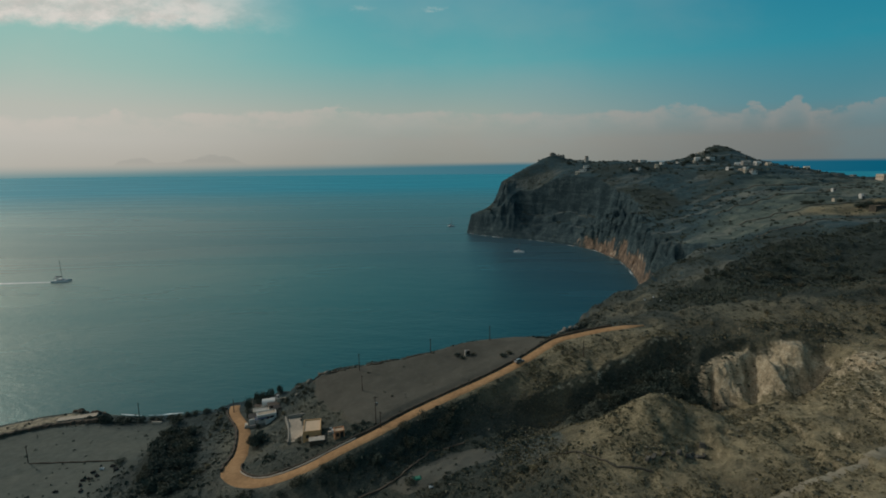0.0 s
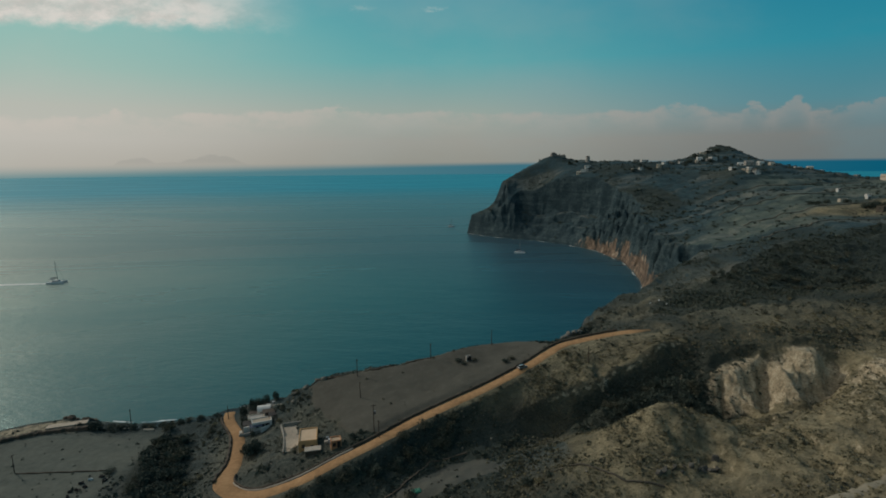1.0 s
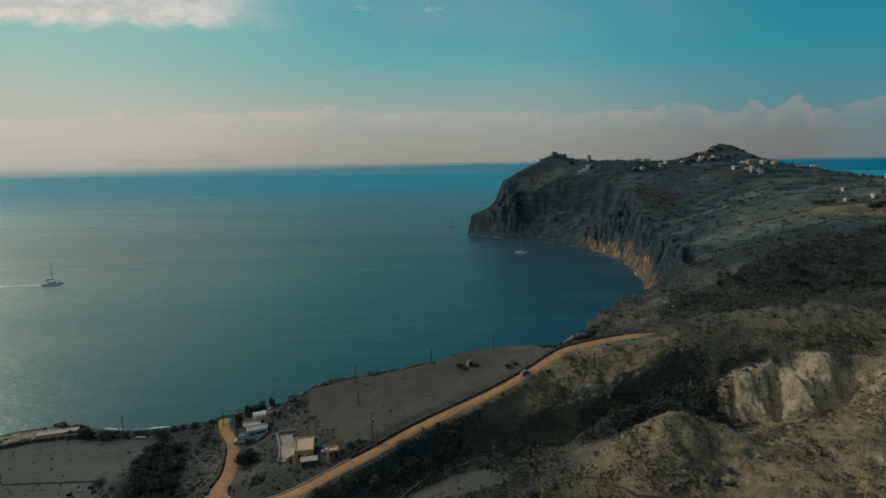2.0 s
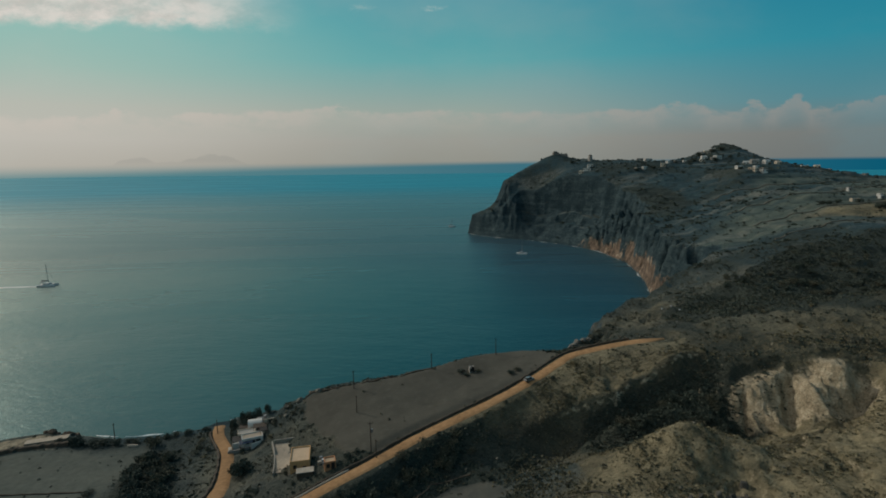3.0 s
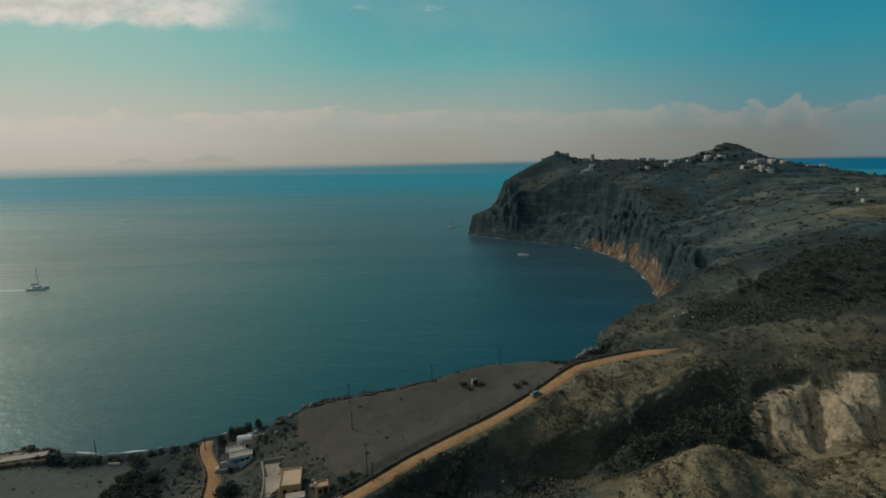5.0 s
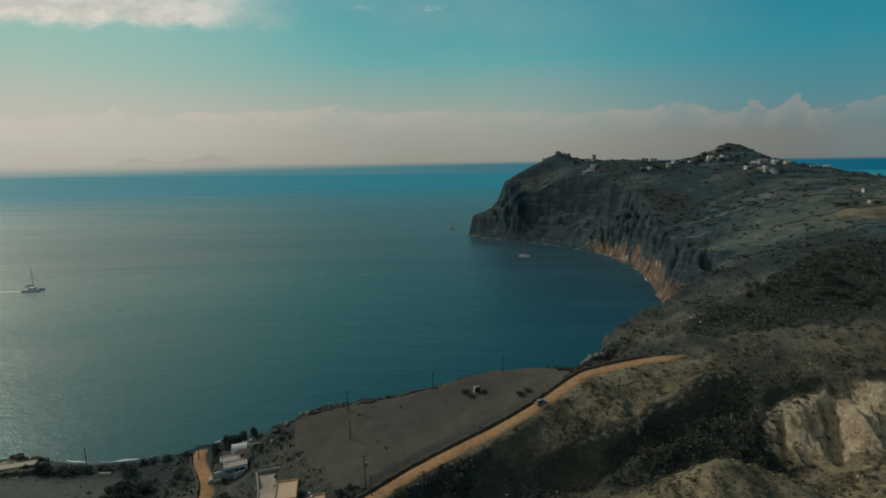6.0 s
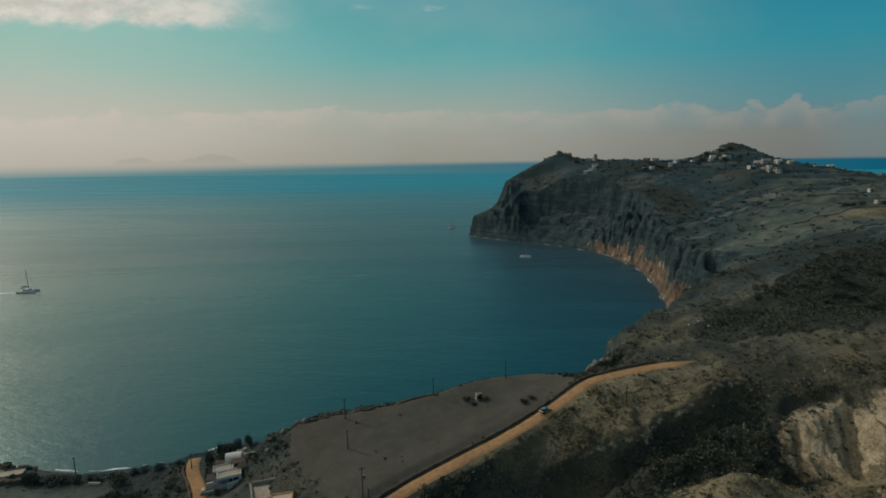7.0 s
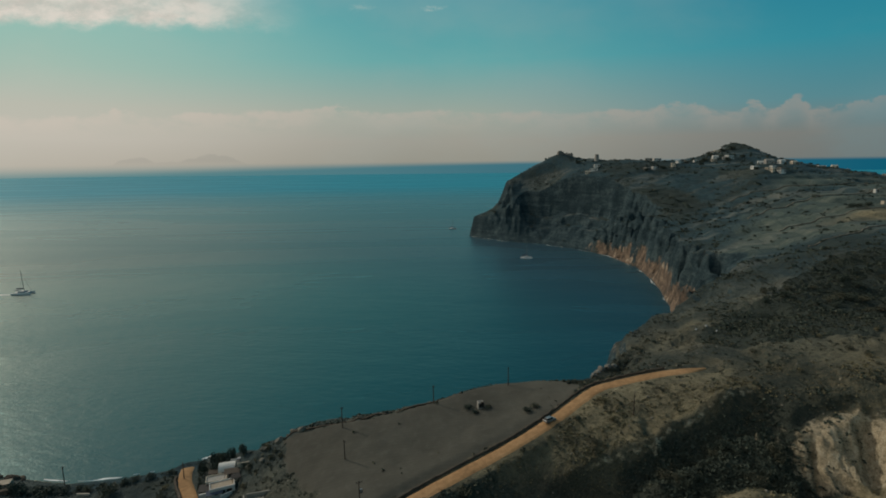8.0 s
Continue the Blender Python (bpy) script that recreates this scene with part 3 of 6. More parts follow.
def ground_material():
    mat, n = material("island_ground")
    p = n.pos
    att = n.add("ShaderNodeAttribute", {"attribute_name": "cover"}).outputs["Color"]
    scrub, rock, red = n.add("ShaderNodeSeparateColor", i0=att).outputs[:3]
    bleach = att.node.outputs["Alpha"]
    att2 = n.add("ShaderNodeAttribute", {"attribute_name": "cover2"}).outputs["Color"]
    field, soil, grey = n.add("ShaderNodeSeparateColor", i0=att2).outputs[:3]
    huge = n.noise(p, 0.018, 4.0, 0.55)
    big = n.noise(p, 0.09, 5.0, 0.6)
    mid = n.noise(p, 0.45, 5.0, 0.65)
    fine = n.noise(p, 2.2, 5.0, 0.7)
    # dry grass and earth
    earth = n.ramp(big, [(0.3, (0.039, 0.042, 0.034, 1)), (0.5, (0.069, 0.071, 0.056, 1)), (0.7, (0.108, 0.108, 0.083, 1))])
    earth = n.mix(n.smooth(fine, 0.35, 0.72), earth, n.mix(1.0, earth, (1.5, 1.42, 1.3, 1), "MULTIPLY"))
    ochre = n.ramp(mid, [(0.3, (0.132, 0.117, 0.074, 1)), (0.7, (0.365, 0.315, 0.202, 1))])
    col = n.mix(n.math("MULTIPLY", soil, n.smooth(big, 0.3, 0.65, 0.35, 1.0)), earth, ochre)
    # grey ground, blued so that it also carries the far haze
    ash_haze = n.ramp(mid, [(0.3, (0.017, 0.041, 0.052, 1)), (0.7, (0.053, 0.097, 0.112, 1))])
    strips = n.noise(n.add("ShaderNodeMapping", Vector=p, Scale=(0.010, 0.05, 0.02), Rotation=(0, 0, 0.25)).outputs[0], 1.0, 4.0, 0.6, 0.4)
    ash_haze = n.mix(n.smooth(strips, 0.5, 0.64, 0.0, 0.5), ash_haze, (0.190, 0.195, 0.175, 1))
    ash_haze = n.mix(n.smooth(strips, 0.47, 0.36, 0.0, 0.5), ash_haze, (0.022, 0.034, 0.037, 1))
    col = n.mix(grey, col, ash_haze)
    pasture = n.ramp(n.math("ADD", n.math("MULTIPLY", big, 0.5), n.math("MULTIPLY", strips, 0.5)), [(0.36, (0.056, 0.078, 0.073, 1)), (0.5, (0.103, 0.131, 0.112, 1)), (0.62, (0.19, 0.200, 0.165, 1))])
    col = n.mix(n.smooth(att2.node.outputs["Alpha"], 0.1, 0.9, 0.0, 0.9), col, pasture)
    # low dark scrub in clumps, also carrying shade of hollow, dell and ravine
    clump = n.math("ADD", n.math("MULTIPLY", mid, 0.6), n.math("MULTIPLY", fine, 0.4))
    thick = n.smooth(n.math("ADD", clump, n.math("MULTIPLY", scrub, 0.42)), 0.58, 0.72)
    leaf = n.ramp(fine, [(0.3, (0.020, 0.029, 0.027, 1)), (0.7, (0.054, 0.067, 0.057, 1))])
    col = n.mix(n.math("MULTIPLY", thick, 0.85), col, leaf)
    # bare rock with layers
    xyz = n.add("ShaderNodeSeparateXYZ", i0=p)
    strata = n.noise(n.add("ShaderNodeCombineXYZ", i0=n.math("MULTIPLY", xyz.outputs[0], 0.012), i1=n.math("MULTIPLY", xyz.outputs[1], 0.012),
                           i2=n.math("MULTIPLY", xyz.outputs[2], 0.28)).outputs[0], 1.0, 5.0, 0.65, 0.6)
    # far rock: haze blue and cloud shade are put into the stone colour
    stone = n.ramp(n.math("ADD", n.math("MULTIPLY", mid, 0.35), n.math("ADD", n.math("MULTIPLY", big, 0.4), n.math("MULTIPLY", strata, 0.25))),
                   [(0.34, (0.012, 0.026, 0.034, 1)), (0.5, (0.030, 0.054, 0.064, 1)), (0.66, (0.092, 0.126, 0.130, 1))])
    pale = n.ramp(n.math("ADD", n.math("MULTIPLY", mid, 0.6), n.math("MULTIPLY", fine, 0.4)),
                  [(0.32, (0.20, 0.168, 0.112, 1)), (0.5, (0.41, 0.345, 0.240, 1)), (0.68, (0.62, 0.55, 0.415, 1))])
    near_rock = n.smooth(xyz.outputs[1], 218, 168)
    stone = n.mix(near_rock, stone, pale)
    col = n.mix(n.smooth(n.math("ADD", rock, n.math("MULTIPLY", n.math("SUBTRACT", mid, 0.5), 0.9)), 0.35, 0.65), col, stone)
    pillar = n.noise(n.add("ShaderNodeMapping", Vector=p, Scale=(0.13, 0.13, 0.085)).outputs[0], 1.0, 5.0, 0.62, 0.5)
    # shaded gaps and cream highlights of the cliff are put into this ramp
    rust = n.ramp(n.math("ADD", n.math("MULTIPLY", mid, 0.25), n.math("ADD", n.math("MULTIPLY", pillar, 0.6), n.math("MULTIPLY", strata, 0.15))),
                  [(0.34, (0.040, 0.036, 0.033, 1)), (0.45, (0.080, 0.064, 0.053, 1)), (0.56, (0.195, 0.142, 0.104, 1)), (0.66, (0.48, 0.41, 0.32, 1))])
    col = n.mix(n.smooth(n.math("ADD", red, n.math("ADD", n.math("MULTIPLY", n.math("SUBTRACT", mid, 0.5), 0.5), n.math("MULTIPLY", n.math("SUBTRACT", pillar, 0.50), 1.8))), 0.35, 0.75), col, rust)
    col = n.mix(n.smooth(n.math("ADD", bleach, n.math("MULTIPLY", n.math("SUBTRACT", mid, 0.5), 0.9)), 0.3, 0.7, 0.0, 0.8), col, pale)
    # tilled soil in faint rows
    rows = n.add("ShaderNodeTexWave", {"wave_type": "BANDS", "bands_direction": "Y"}, Vector=p, Scale=0.28, Distortion=1.2, Detail=2.0, Detail_Scale=0.6).outputs[0]
    till = n.ramp(big, [(0.3, (0.057, 0.056, 0.047, 1)), (0.7, (0.082, 0.080, 0.067, 1))])
    till = n.mix(n.math("MULTIPLY", rows, 0.18), till, (0.046, 0.049, 0.042, 1))
    till = n.mix(n.smooth(mid, 0.45, 0.8, 0.0, 0.3), till, (0.124, 0.128, 0.110, 1))
    till = n.mix(n.smooth(xyz.outputs[0], -78, -92, 0.0, 0.85), till, n.ramp(mid, [(0.3, (0.070, 0.082, 0.070, 1)), (0.7, (0.108, 0.120, 0.104, 1))]))
    col = n.mix(field, col, till)
    speck = n.noise(p, 1.1, 6.0, 0.75)
    col = n.mix(n.math("MULTIPLY", n.smooth(speck, 0.50, 0.36, 0.0, 0.55), n.math("SUBTRACT", 1.0, field)), col, n.mix(1.0, col, (0.38, 0.42, 0.40, 1), "MULTIPLY"))
    col = n.mix(n.math("MULTIPLY", n.smooth(speck, 0.56, 0.70, 0.0, 0.4), n.math("SUBTRACT", 1.0, field)), col, n.mix(1.0, col, (1.7, 1.65, 1.55, 1), "MULTIPLY"))
    col = n.mix(n.smooth(huge, 0.3, 0.7, 0.0, 0.35), col, n.mix(1.0, col, (0.55, 0.56, 0.58, 1), "MULTIPLY"))
    tall = n.math("ADD", n.math("MULTIPLY", mid, 1.3), n.math("ADD", n.math("MULTIPLY", speck, 0.9), n.math("MULTIPLY", fine, 0.6)))
    finish(n, col, 0.95, tall, 1.0, n.smooth(field, 0.0, 1.0, 0.8, 0.15), spec=0.12)
    return mat


def sea_material():
    mat, n = material("sea_water")
    p = n.pos
    stretch = n.add("ShaderNodeMapping", {"vector_type": "POINT"}, Vector=p, Scale=(1.0, 2.2, 1.0), Rotation=(0, 0, 0.5)).outputs[0]
    ripple = n.noise(stretch, 0.9, 3.0, 0.6)
    wave = n.noise(stretch, 0.16, 3.0, 0.55)
    swell = n.noise(stretch, 0.03, 3.0, 0.5)
    lane = n.noise(n.add("ShaderNodeMapping", Vector=p, Scale=(0.0016, 0.007, 1.0), Rotation=(0, 0, 0.12)).outputs[0], 1.0, 5.0, 0.6, 0.7)
    h = n.math("ADD", n.math("MULTIPLY", ripple, 0.22), n.math("ADD", n.math("MULTIPLY", wave, 0.5), n.math("MULTIPLY", swell, 0.9)))
    body_tint = n.mix(n.smooth(lane, 0.35, 0.7), (0.0004, 0.031, 0.056, 1), (0.0004, 0.045, 0.076, 1))
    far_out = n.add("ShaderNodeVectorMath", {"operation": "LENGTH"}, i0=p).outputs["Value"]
    # far band: the sky's blue reflection is put into the body colour
    body_tint = n.mix(n.smooth(far_out, 550, 2500), body_tint, (0.001, 0.225, 0.330, 1))
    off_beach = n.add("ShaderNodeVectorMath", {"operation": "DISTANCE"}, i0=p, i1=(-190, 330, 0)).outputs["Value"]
    body_tint = n.mix(n.smooth(off_beach, 330, 90, 0.0, 0.6), body_tint, (0.004, 0.110, 0.118, 1))      # paler, greener water around a point off the beach
    bump = n.add("ShaderNodeBump", Strength=0.5, Distance=1.0, Height=h).outputs[0]
    body = n.add("ShaderNodeBsdfDiffuse", Color=body_tint)
    # teal sky and warm sun glare are tinted into the two glosses
    calm = n.add("ShaderNodeBsdfGlossy", Color=(0.22, 0.89, 1.0, 1), Roughness=n.smooth(lane, 0.35, 0.7, 0.24, 0.31), Normal=bump)
    chop = n.add("ShaderNodeBsdfGlossy", Color=(1.0, 0.76, 0.60, 1), Roughness=0.37, Normal=bump)
    gloss = n.add("ShaderNodeMixShader", i0=n.smooth(lane, 0.3, 0.7, 0.43, 0.58), i1=calm, i2=chop)
    fres = n.add("ShaderNodeFresnel", IOR=1.33, Normal=bump).outputs[0]
    far_gloss = n.smooth(far_out, 900, 2400, 0.85, 0.42)      # reflection lowered far out, so the blue body colour shows there
    fac = n.math("MINIMUM", n.math("MULTIPLY", fres, far_gloss), n.math("MULTIPLY", far_gloss, 0.42))
    both = n.add("ShaderNodeMixShader", i0=fac, i1=body, i2=gloss)
    n.add("ShaderNodeOutputMaterial", Surface=both)
    return mat


M_GROUND, M_SEA = ground_material(), sea_material()

# ---------------------------------------------------------------- the large structure


def mesh_object(name, verts, faces, mat, parent=None, smooth=False):
    me = bpy.data.meshes.new(name)
    me.from_pydata([tuple(v) for v in verts], [], [tuple(f) for f in faces])
    me.materials.append(mat)
    if smooth:
        me.shade_smooth()
    ob = new(name, me)
    ob.parent = parent
    return ob


def grid_mesh(name, X, Y, Z, mat):
    rows, cols = X.shape
    co = np.stack([X, Y, Z], -1).reshape(-1, 3)
    idx = np.arange(rows * cols).reshape(rows, cols)
    quads = np.stack([idx[:-1, :-1], idx[:-1, 1:], idx[1:, 1:], idx[1:, :-1]], -1).reshape(-1, 4)
    keep = co[quads][:, :, 2].max(1) > -4.0
    quads = quads[keep]
    used = np.unique(quads)
    remap = np.full(len(co), -1)
    remap[used] = np.arange(len(used))
    co, quads = co[used], remap[quads]
    me = bpy.data.meshes.new(name)
    me.vertices.add(len(co))
    me.vertices.foreach_set("co", co.astype(np.float32).ravel())
    me.loops.add(quads.size)
    me.loops.foreach_set("vertex_index", quads.astype(np.int32).ravel())
    me.polygons.add(len(quads))
    me.polygons.foreach_set("loop_start", np.arange(0, quads.size, 4, dtype=np.int32))
    me.update(calc_edges=True)
    me.validate()
    me.materials.append(mat)
    return new(name, me), used


HOLLOW_SHADE = [(97, 225), (121, 238), (143, 255), (168, 271), (203, 278), (260, 300), (260, 235), (165, 200), (127, 187), (104, 191.5), (88, 194.5), (83, 204)]      # the hollow's dark side: dense scrub, with its shade put into the cover


def in_hollow_shade(x, y):
    return inside(x, y, HOLLOW_SHADE) * 1.0


def covers():
    """Ground cover at each point of the grid: scrub, rock, red rock; field, ochre soil, grey tone with far haze."""
    x, y = GX, GY
    dzx = np.gradient(GZ, axis=1) / np.gradient(GX, axis=1)
    dzy = np.gradient(GZ, axis=0) / np.gradient(GY, axis=0)
    tilt = np.hypot(dzx, dzy)
    wob = fbm(x, y, 45, 4, 0.55, 70)
    cliff = MASK["cliff"] * (MASK["d"] > 0)
    streak = 0.4 * fbm(x, y, 34, 3, 0.5, 75) + 0.4 * fbm(x, y, 70, 2, seed=77) + 0.35 * fbm(x, y, 13, 3, seed=79)
    red_zone = cliff * step(y, 330, 345) * step(-y, -625, -560) * step(-GZ - 24 * streak, -25, -10) * step(streak, -0.5, -0.1)
    red_zone = np.maximum(red_zone, 0.25 * cliff * step(-np.hypot(x - 68.7, y - 234.4), -30, -14))
    rock = np.clip(np.maximum(cliff * step(tilt, 0.35, 0.8), np.maximum(np.maximum(MASK["crag"], np.maximum(0.42 * MASK["outcrop"] * step(tilt, 0.7, 1.1), 0.3 * MASK["knob"] * step(tilt, 0.5, 0.9))), step(tilt, 1.0, 1.5) * (y > 247))), 0, 1)
    lip_band = MASK['reach'] * np.exp(-((MASK['lip'] - 0.4) / 0.8) ** 2) * step(fbm(x, y, 8, 3, seed=111), -0.45, 0.0)
    rock = np.maximum(rock, np.maximum(0.55 * lip_band, 0.15 * MASK['pale']))
    # pale rock patches, which also paint sunlight onto the near right slope
    rock = np.maximum(rock, 0.40 * step(x, 82, 108) * step(-y, -143, -130) * step(GZ, 24, 28))
    rock *= 1 - red_zone
    wobx, woby = x + 1.6 * fbm(x, y, 6, 3, seed=81), y + 1.6 * fbm(x, y, 6, 3, seed=85)
    field_n = inside(wobx, woby, FIELD) * 1.0
    low_f = step(-x, 95, 102) * step(y, 112, 122) * step(MASK["d"], 8, 18)
    small = inside(x, y, [(-15.5, 122.5), (0, 134.5), (9.6, 134.6), (15.5, 127.4), (1.9, 122.7), (-9.8, 117.1)]) * 1.0
    field = np.clip(field_n + 0.8 * low_f + 0.75 * small, 0, 1)
    hillf = step(x, 22, 40) * step(-y, -153, -140) * step(GZ, 20.5, 23.5)
    ravine = step(-np.hypot((x - 62.5) / 2.0, y - 148), -16.5, -9) * (1 - hillf) * np.where(MASK['reach'] > 0.3, step(MASK['lip'], 0.5, 3.0), 1.0)
    under_road = step(-np.hypot((x + 2) / 3.2, y - 141 - 0.35 * x), -13, -6) * (MASK["road"] > 4) * (y < 159 + 0.5 * x)
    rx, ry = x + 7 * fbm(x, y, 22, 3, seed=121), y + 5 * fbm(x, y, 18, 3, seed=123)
    hollow = in_hollow_shade(rx, ry)
    ditch = step(-np.abs(x + 80.5 + 14 * (y - 129) / 38), -10.5, -6) * step(y, 118, 130) * step(-y, -174, -164)
    # shade of the low valley, put in as grey tone and scrub
    dell_shade = step(-np.hypot((x - 8) / 2.4, y - 132.5), -16, -8) * (x < 32)
    above_lip = step(-MASK['lip'], 0.0, 2.0) * MASK['reach'] * (y < 181)
    knoll = step(-np.hypot((x + 50) / 1.5, y - 156), -20, -12)
    open_slope = np.exp(-(((x - 27) / 17) ** 2 + ((y - 153) / 5) ** 2) ** 2)
    # darker patch on the headland side, put in through the scrub mask
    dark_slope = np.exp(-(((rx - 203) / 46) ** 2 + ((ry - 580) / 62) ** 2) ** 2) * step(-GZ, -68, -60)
    # scrub of hollow, dell, ravine and under_road also carries their shade
    scrub = np.clip(0.30 - 0.3 * above_lip - 0.25 * knoll + 0.35 * dell_shade + 0.55 * wob + 1.2 * ravine + 0.45 * under_road + 1.15 * hollow + 1.1 * ditch - 0.5 * hillf + 1.1 * dark_slope - 0.45 * open_slope, 0, 1)
    scrub = scrub * (1 - field) * (1 - 0.7 * step(x - 150 - 0.85 * (y - 350), -25, 40) * step(y, 300, 340) * step(-y, -600, -520)) + 0.8 * np.exp(-(((x - 405) / 34) ** 2 + ((y - 778) / 26) ** 2) ** 2)
    brown_slope = np.exp(-(((x - 112) / 34) ** 2 + ((y - 252) / 24) ** 2) ** 2) * (1 - hollow)
    soil = np.clip(hillf * 0.9 + 0.55 * above_lip + 0.8 * MASK['knob'] + 0.35 * knoll + 0.25 * step(x, 25, 60) * step(-y, -198, -174) + 0.4 * step(-MASK["road"], -12, -5) + 0.3 * (x > 88) * (y < 310) + 0.5 * brown_slope, 0, 1)
    # the y steps put distance haze into the ground colour
    grey = np.clip(0.28 * step(y, 330, 430) + 0.7 * dell_shade + step(y, 195, 310) * 0.72 + step(y, 160, 193) * 0.25 + step(-x, 0, 60) * 0.5, 0, 1)
    black_sand = step(MASK["d"], -1, 0.5) * step(-MASK["d"], -8.5, -6.5) * step(-x, 70, 78) * step(x, -122, -110) * (y > 170)
    grey = np.maximum(grey, black_sand)
    scrub, soil, rock = scrub * (1 - black_sand), soil * (1 - black_sand), rock * (1 - black_sand)
    patch = np.maximum(step(-np.hypot((x - 305) / 3.0, y - 362), -34, -14), step(-np.hypot((x - 168) / 2.6, y - 192), -9, -5))
    farms = step(x - 150 - 0.85 * (y - 350), -25, 40) * step(y, 300, 340) * step(-y, -600, -520) * (1 - cliff) * (0.75 + 0.8 * fbm(x, y, 50, 3, seed=151)) * (1 - 0.8 * patch)
    soil = np.clip(soil + 0.9 * patch, 0, 1)
    grey = grey * (1 - patch)
    bleach = np.clip(0.6 * step(-x, 122, 140) * step(MASK["d"], 2.5, 5) * step(-MASK["d"], -17, -12) * step(y, 120, 150), 0, 1)
    field = field * (1 - bleach)
    return np.stack([scrub, rock, red_zone, bleach], -1), np.stack([field, soil, grey, np.clip(farms, 0, 1)], -1)


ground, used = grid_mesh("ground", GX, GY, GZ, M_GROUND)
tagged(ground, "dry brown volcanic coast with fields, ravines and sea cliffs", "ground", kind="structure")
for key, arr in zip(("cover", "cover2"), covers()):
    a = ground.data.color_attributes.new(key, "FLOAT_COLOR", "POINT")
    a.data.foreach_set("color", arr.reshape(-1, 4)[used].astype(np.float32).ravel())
sea_ring = [(math.cos(i * math.pi / 48) * 6200, math.sin(i * math.pi / 48) * 6200, 0.0) for i in range(96)]
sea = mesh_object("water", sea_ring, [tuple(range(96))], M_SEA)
tagged(sea, "calm blue-green sea with faint ripples and grey cloud sheen", "sea", kind="structure")

# ---------------------------------------------------------------- building helpers
M_ROAD = None


def part(name, bm, mat, parent=None, label="", smooth=False):
    """Links a bmesh as one mesh object under a thing or a part."""
    me = bpy.data.meshes.new(name)
    bm.normal_update()
    bm.to_mesh(me)
    bm.free()
    me.materials.append(mat)
    if smooth:
        me.shade_smooth()
    ob = new(name, me)
    ob.parent = parent
    if label:
        ob["label"] = label
    return ob


def holder(name, x, y, z, turn=0.0):
    ob = new(name)
    ob.matrix_world = pose(x, y, z, 0, 0, turn)
    ob.empty_display_size = 0.5
    return ob


def add_box(bm, c, s, turn=0.0, bevel=0.0, taper=1.0):
    """A box of size s round c, narrowed to taper at its top."""
    made = bmesh.ops.create_cube(bm, size=1.0)["verts"]
    for v in made:
        k = taper if v.co.z > 0 else 1.0
        v.co = Vector((v.co.x * s[0] * k, v.co.y * s[1] * k, v.co.z * s[2]))
    if bevel:
        edges = list({e for v in made for e in v.link_edges})
        made = [v for v in bmesh.ops.bevel(bm, geom=edges, offset=bevel, segments=1, affect="EDGES")["verts"]]
    m = Matrix.Translation(c) @ Matrix.Rotation(radians(turn), 4, "Z")
    bmesh.ops.transform(bm, matrix=m, verts=list({v for v in made}))
    return made


def box(c, s, turn=0.0, bevel=0.0, taper=1.0):
    bm = bmesh.new()
    add_box(bm, c, s, turn, bevel, taper)
    return bm


def add_tube(bm, a, b, r1, r2, sides=8):
    a, b = Vector(a), Vector(b)
    q = (b - a).to_track_quat("Z", "Y")
    rings = []
    for p, r in ((a, r1), (b, r2)):
        rings.append([bm.verts.new(p + q @ Vector((r * math.cos(i * 2 * math.pi / sides), r * math.sin(i * 2 * math.pi / sides), 0))) for i in range(sides)])
    for i in range(sides):
        bm.faces.new((rings[0][i], rings[0][(i + 1) % sides], rings[1][(i + 1) % sides], rings[1][i]))
    bm.faces.new(rings[0][::-1])
    bm.faces.new(rings[1])


def tube(a, b, r1, r2, sides=8):
    bm = bmesh.new()
    add_tube(bm, a, b, r1, r2, sides)
    return bm


def ribbon(line, width, lift, crown=0.0, cross=5):
    """A strip along a line, level across, for a road or a path."""
    bm = bmesh.new()
    last = None
    for i, p in enumerate(line):
        a, b = line[max(0, i - 1)], line[min(len(line) - 1, i + 1)]
        t = Vector((b[0] - a[0], b[1] - a[1], 0)).normalized()
        side = Vector((-t.y, t.x, 0))
        w = width(i) if callable(width) else width
        row = []
        for k in range(cross):
            u = k / (cross - 1) * 2 - 1
            wob = 0.35 * noise.noise(Vector((p[0] * 0.4, p[1] * 0.4, 3.0 * u))) if abs(u) == 1 else 0
            row.append(bm.verts.new(Vector((p[0], p[1], p[2] + lift + crown * (1 - u * u) - (0.3 if abs(u) == 1 else 0.0))) + side * (u * w / 2 + wob)))
        if last:
            for k in range(cross - 1):
                bm.faces.new((last[k], last[k + 1], row[k + 1], row[k]))
        last = row
    return bm


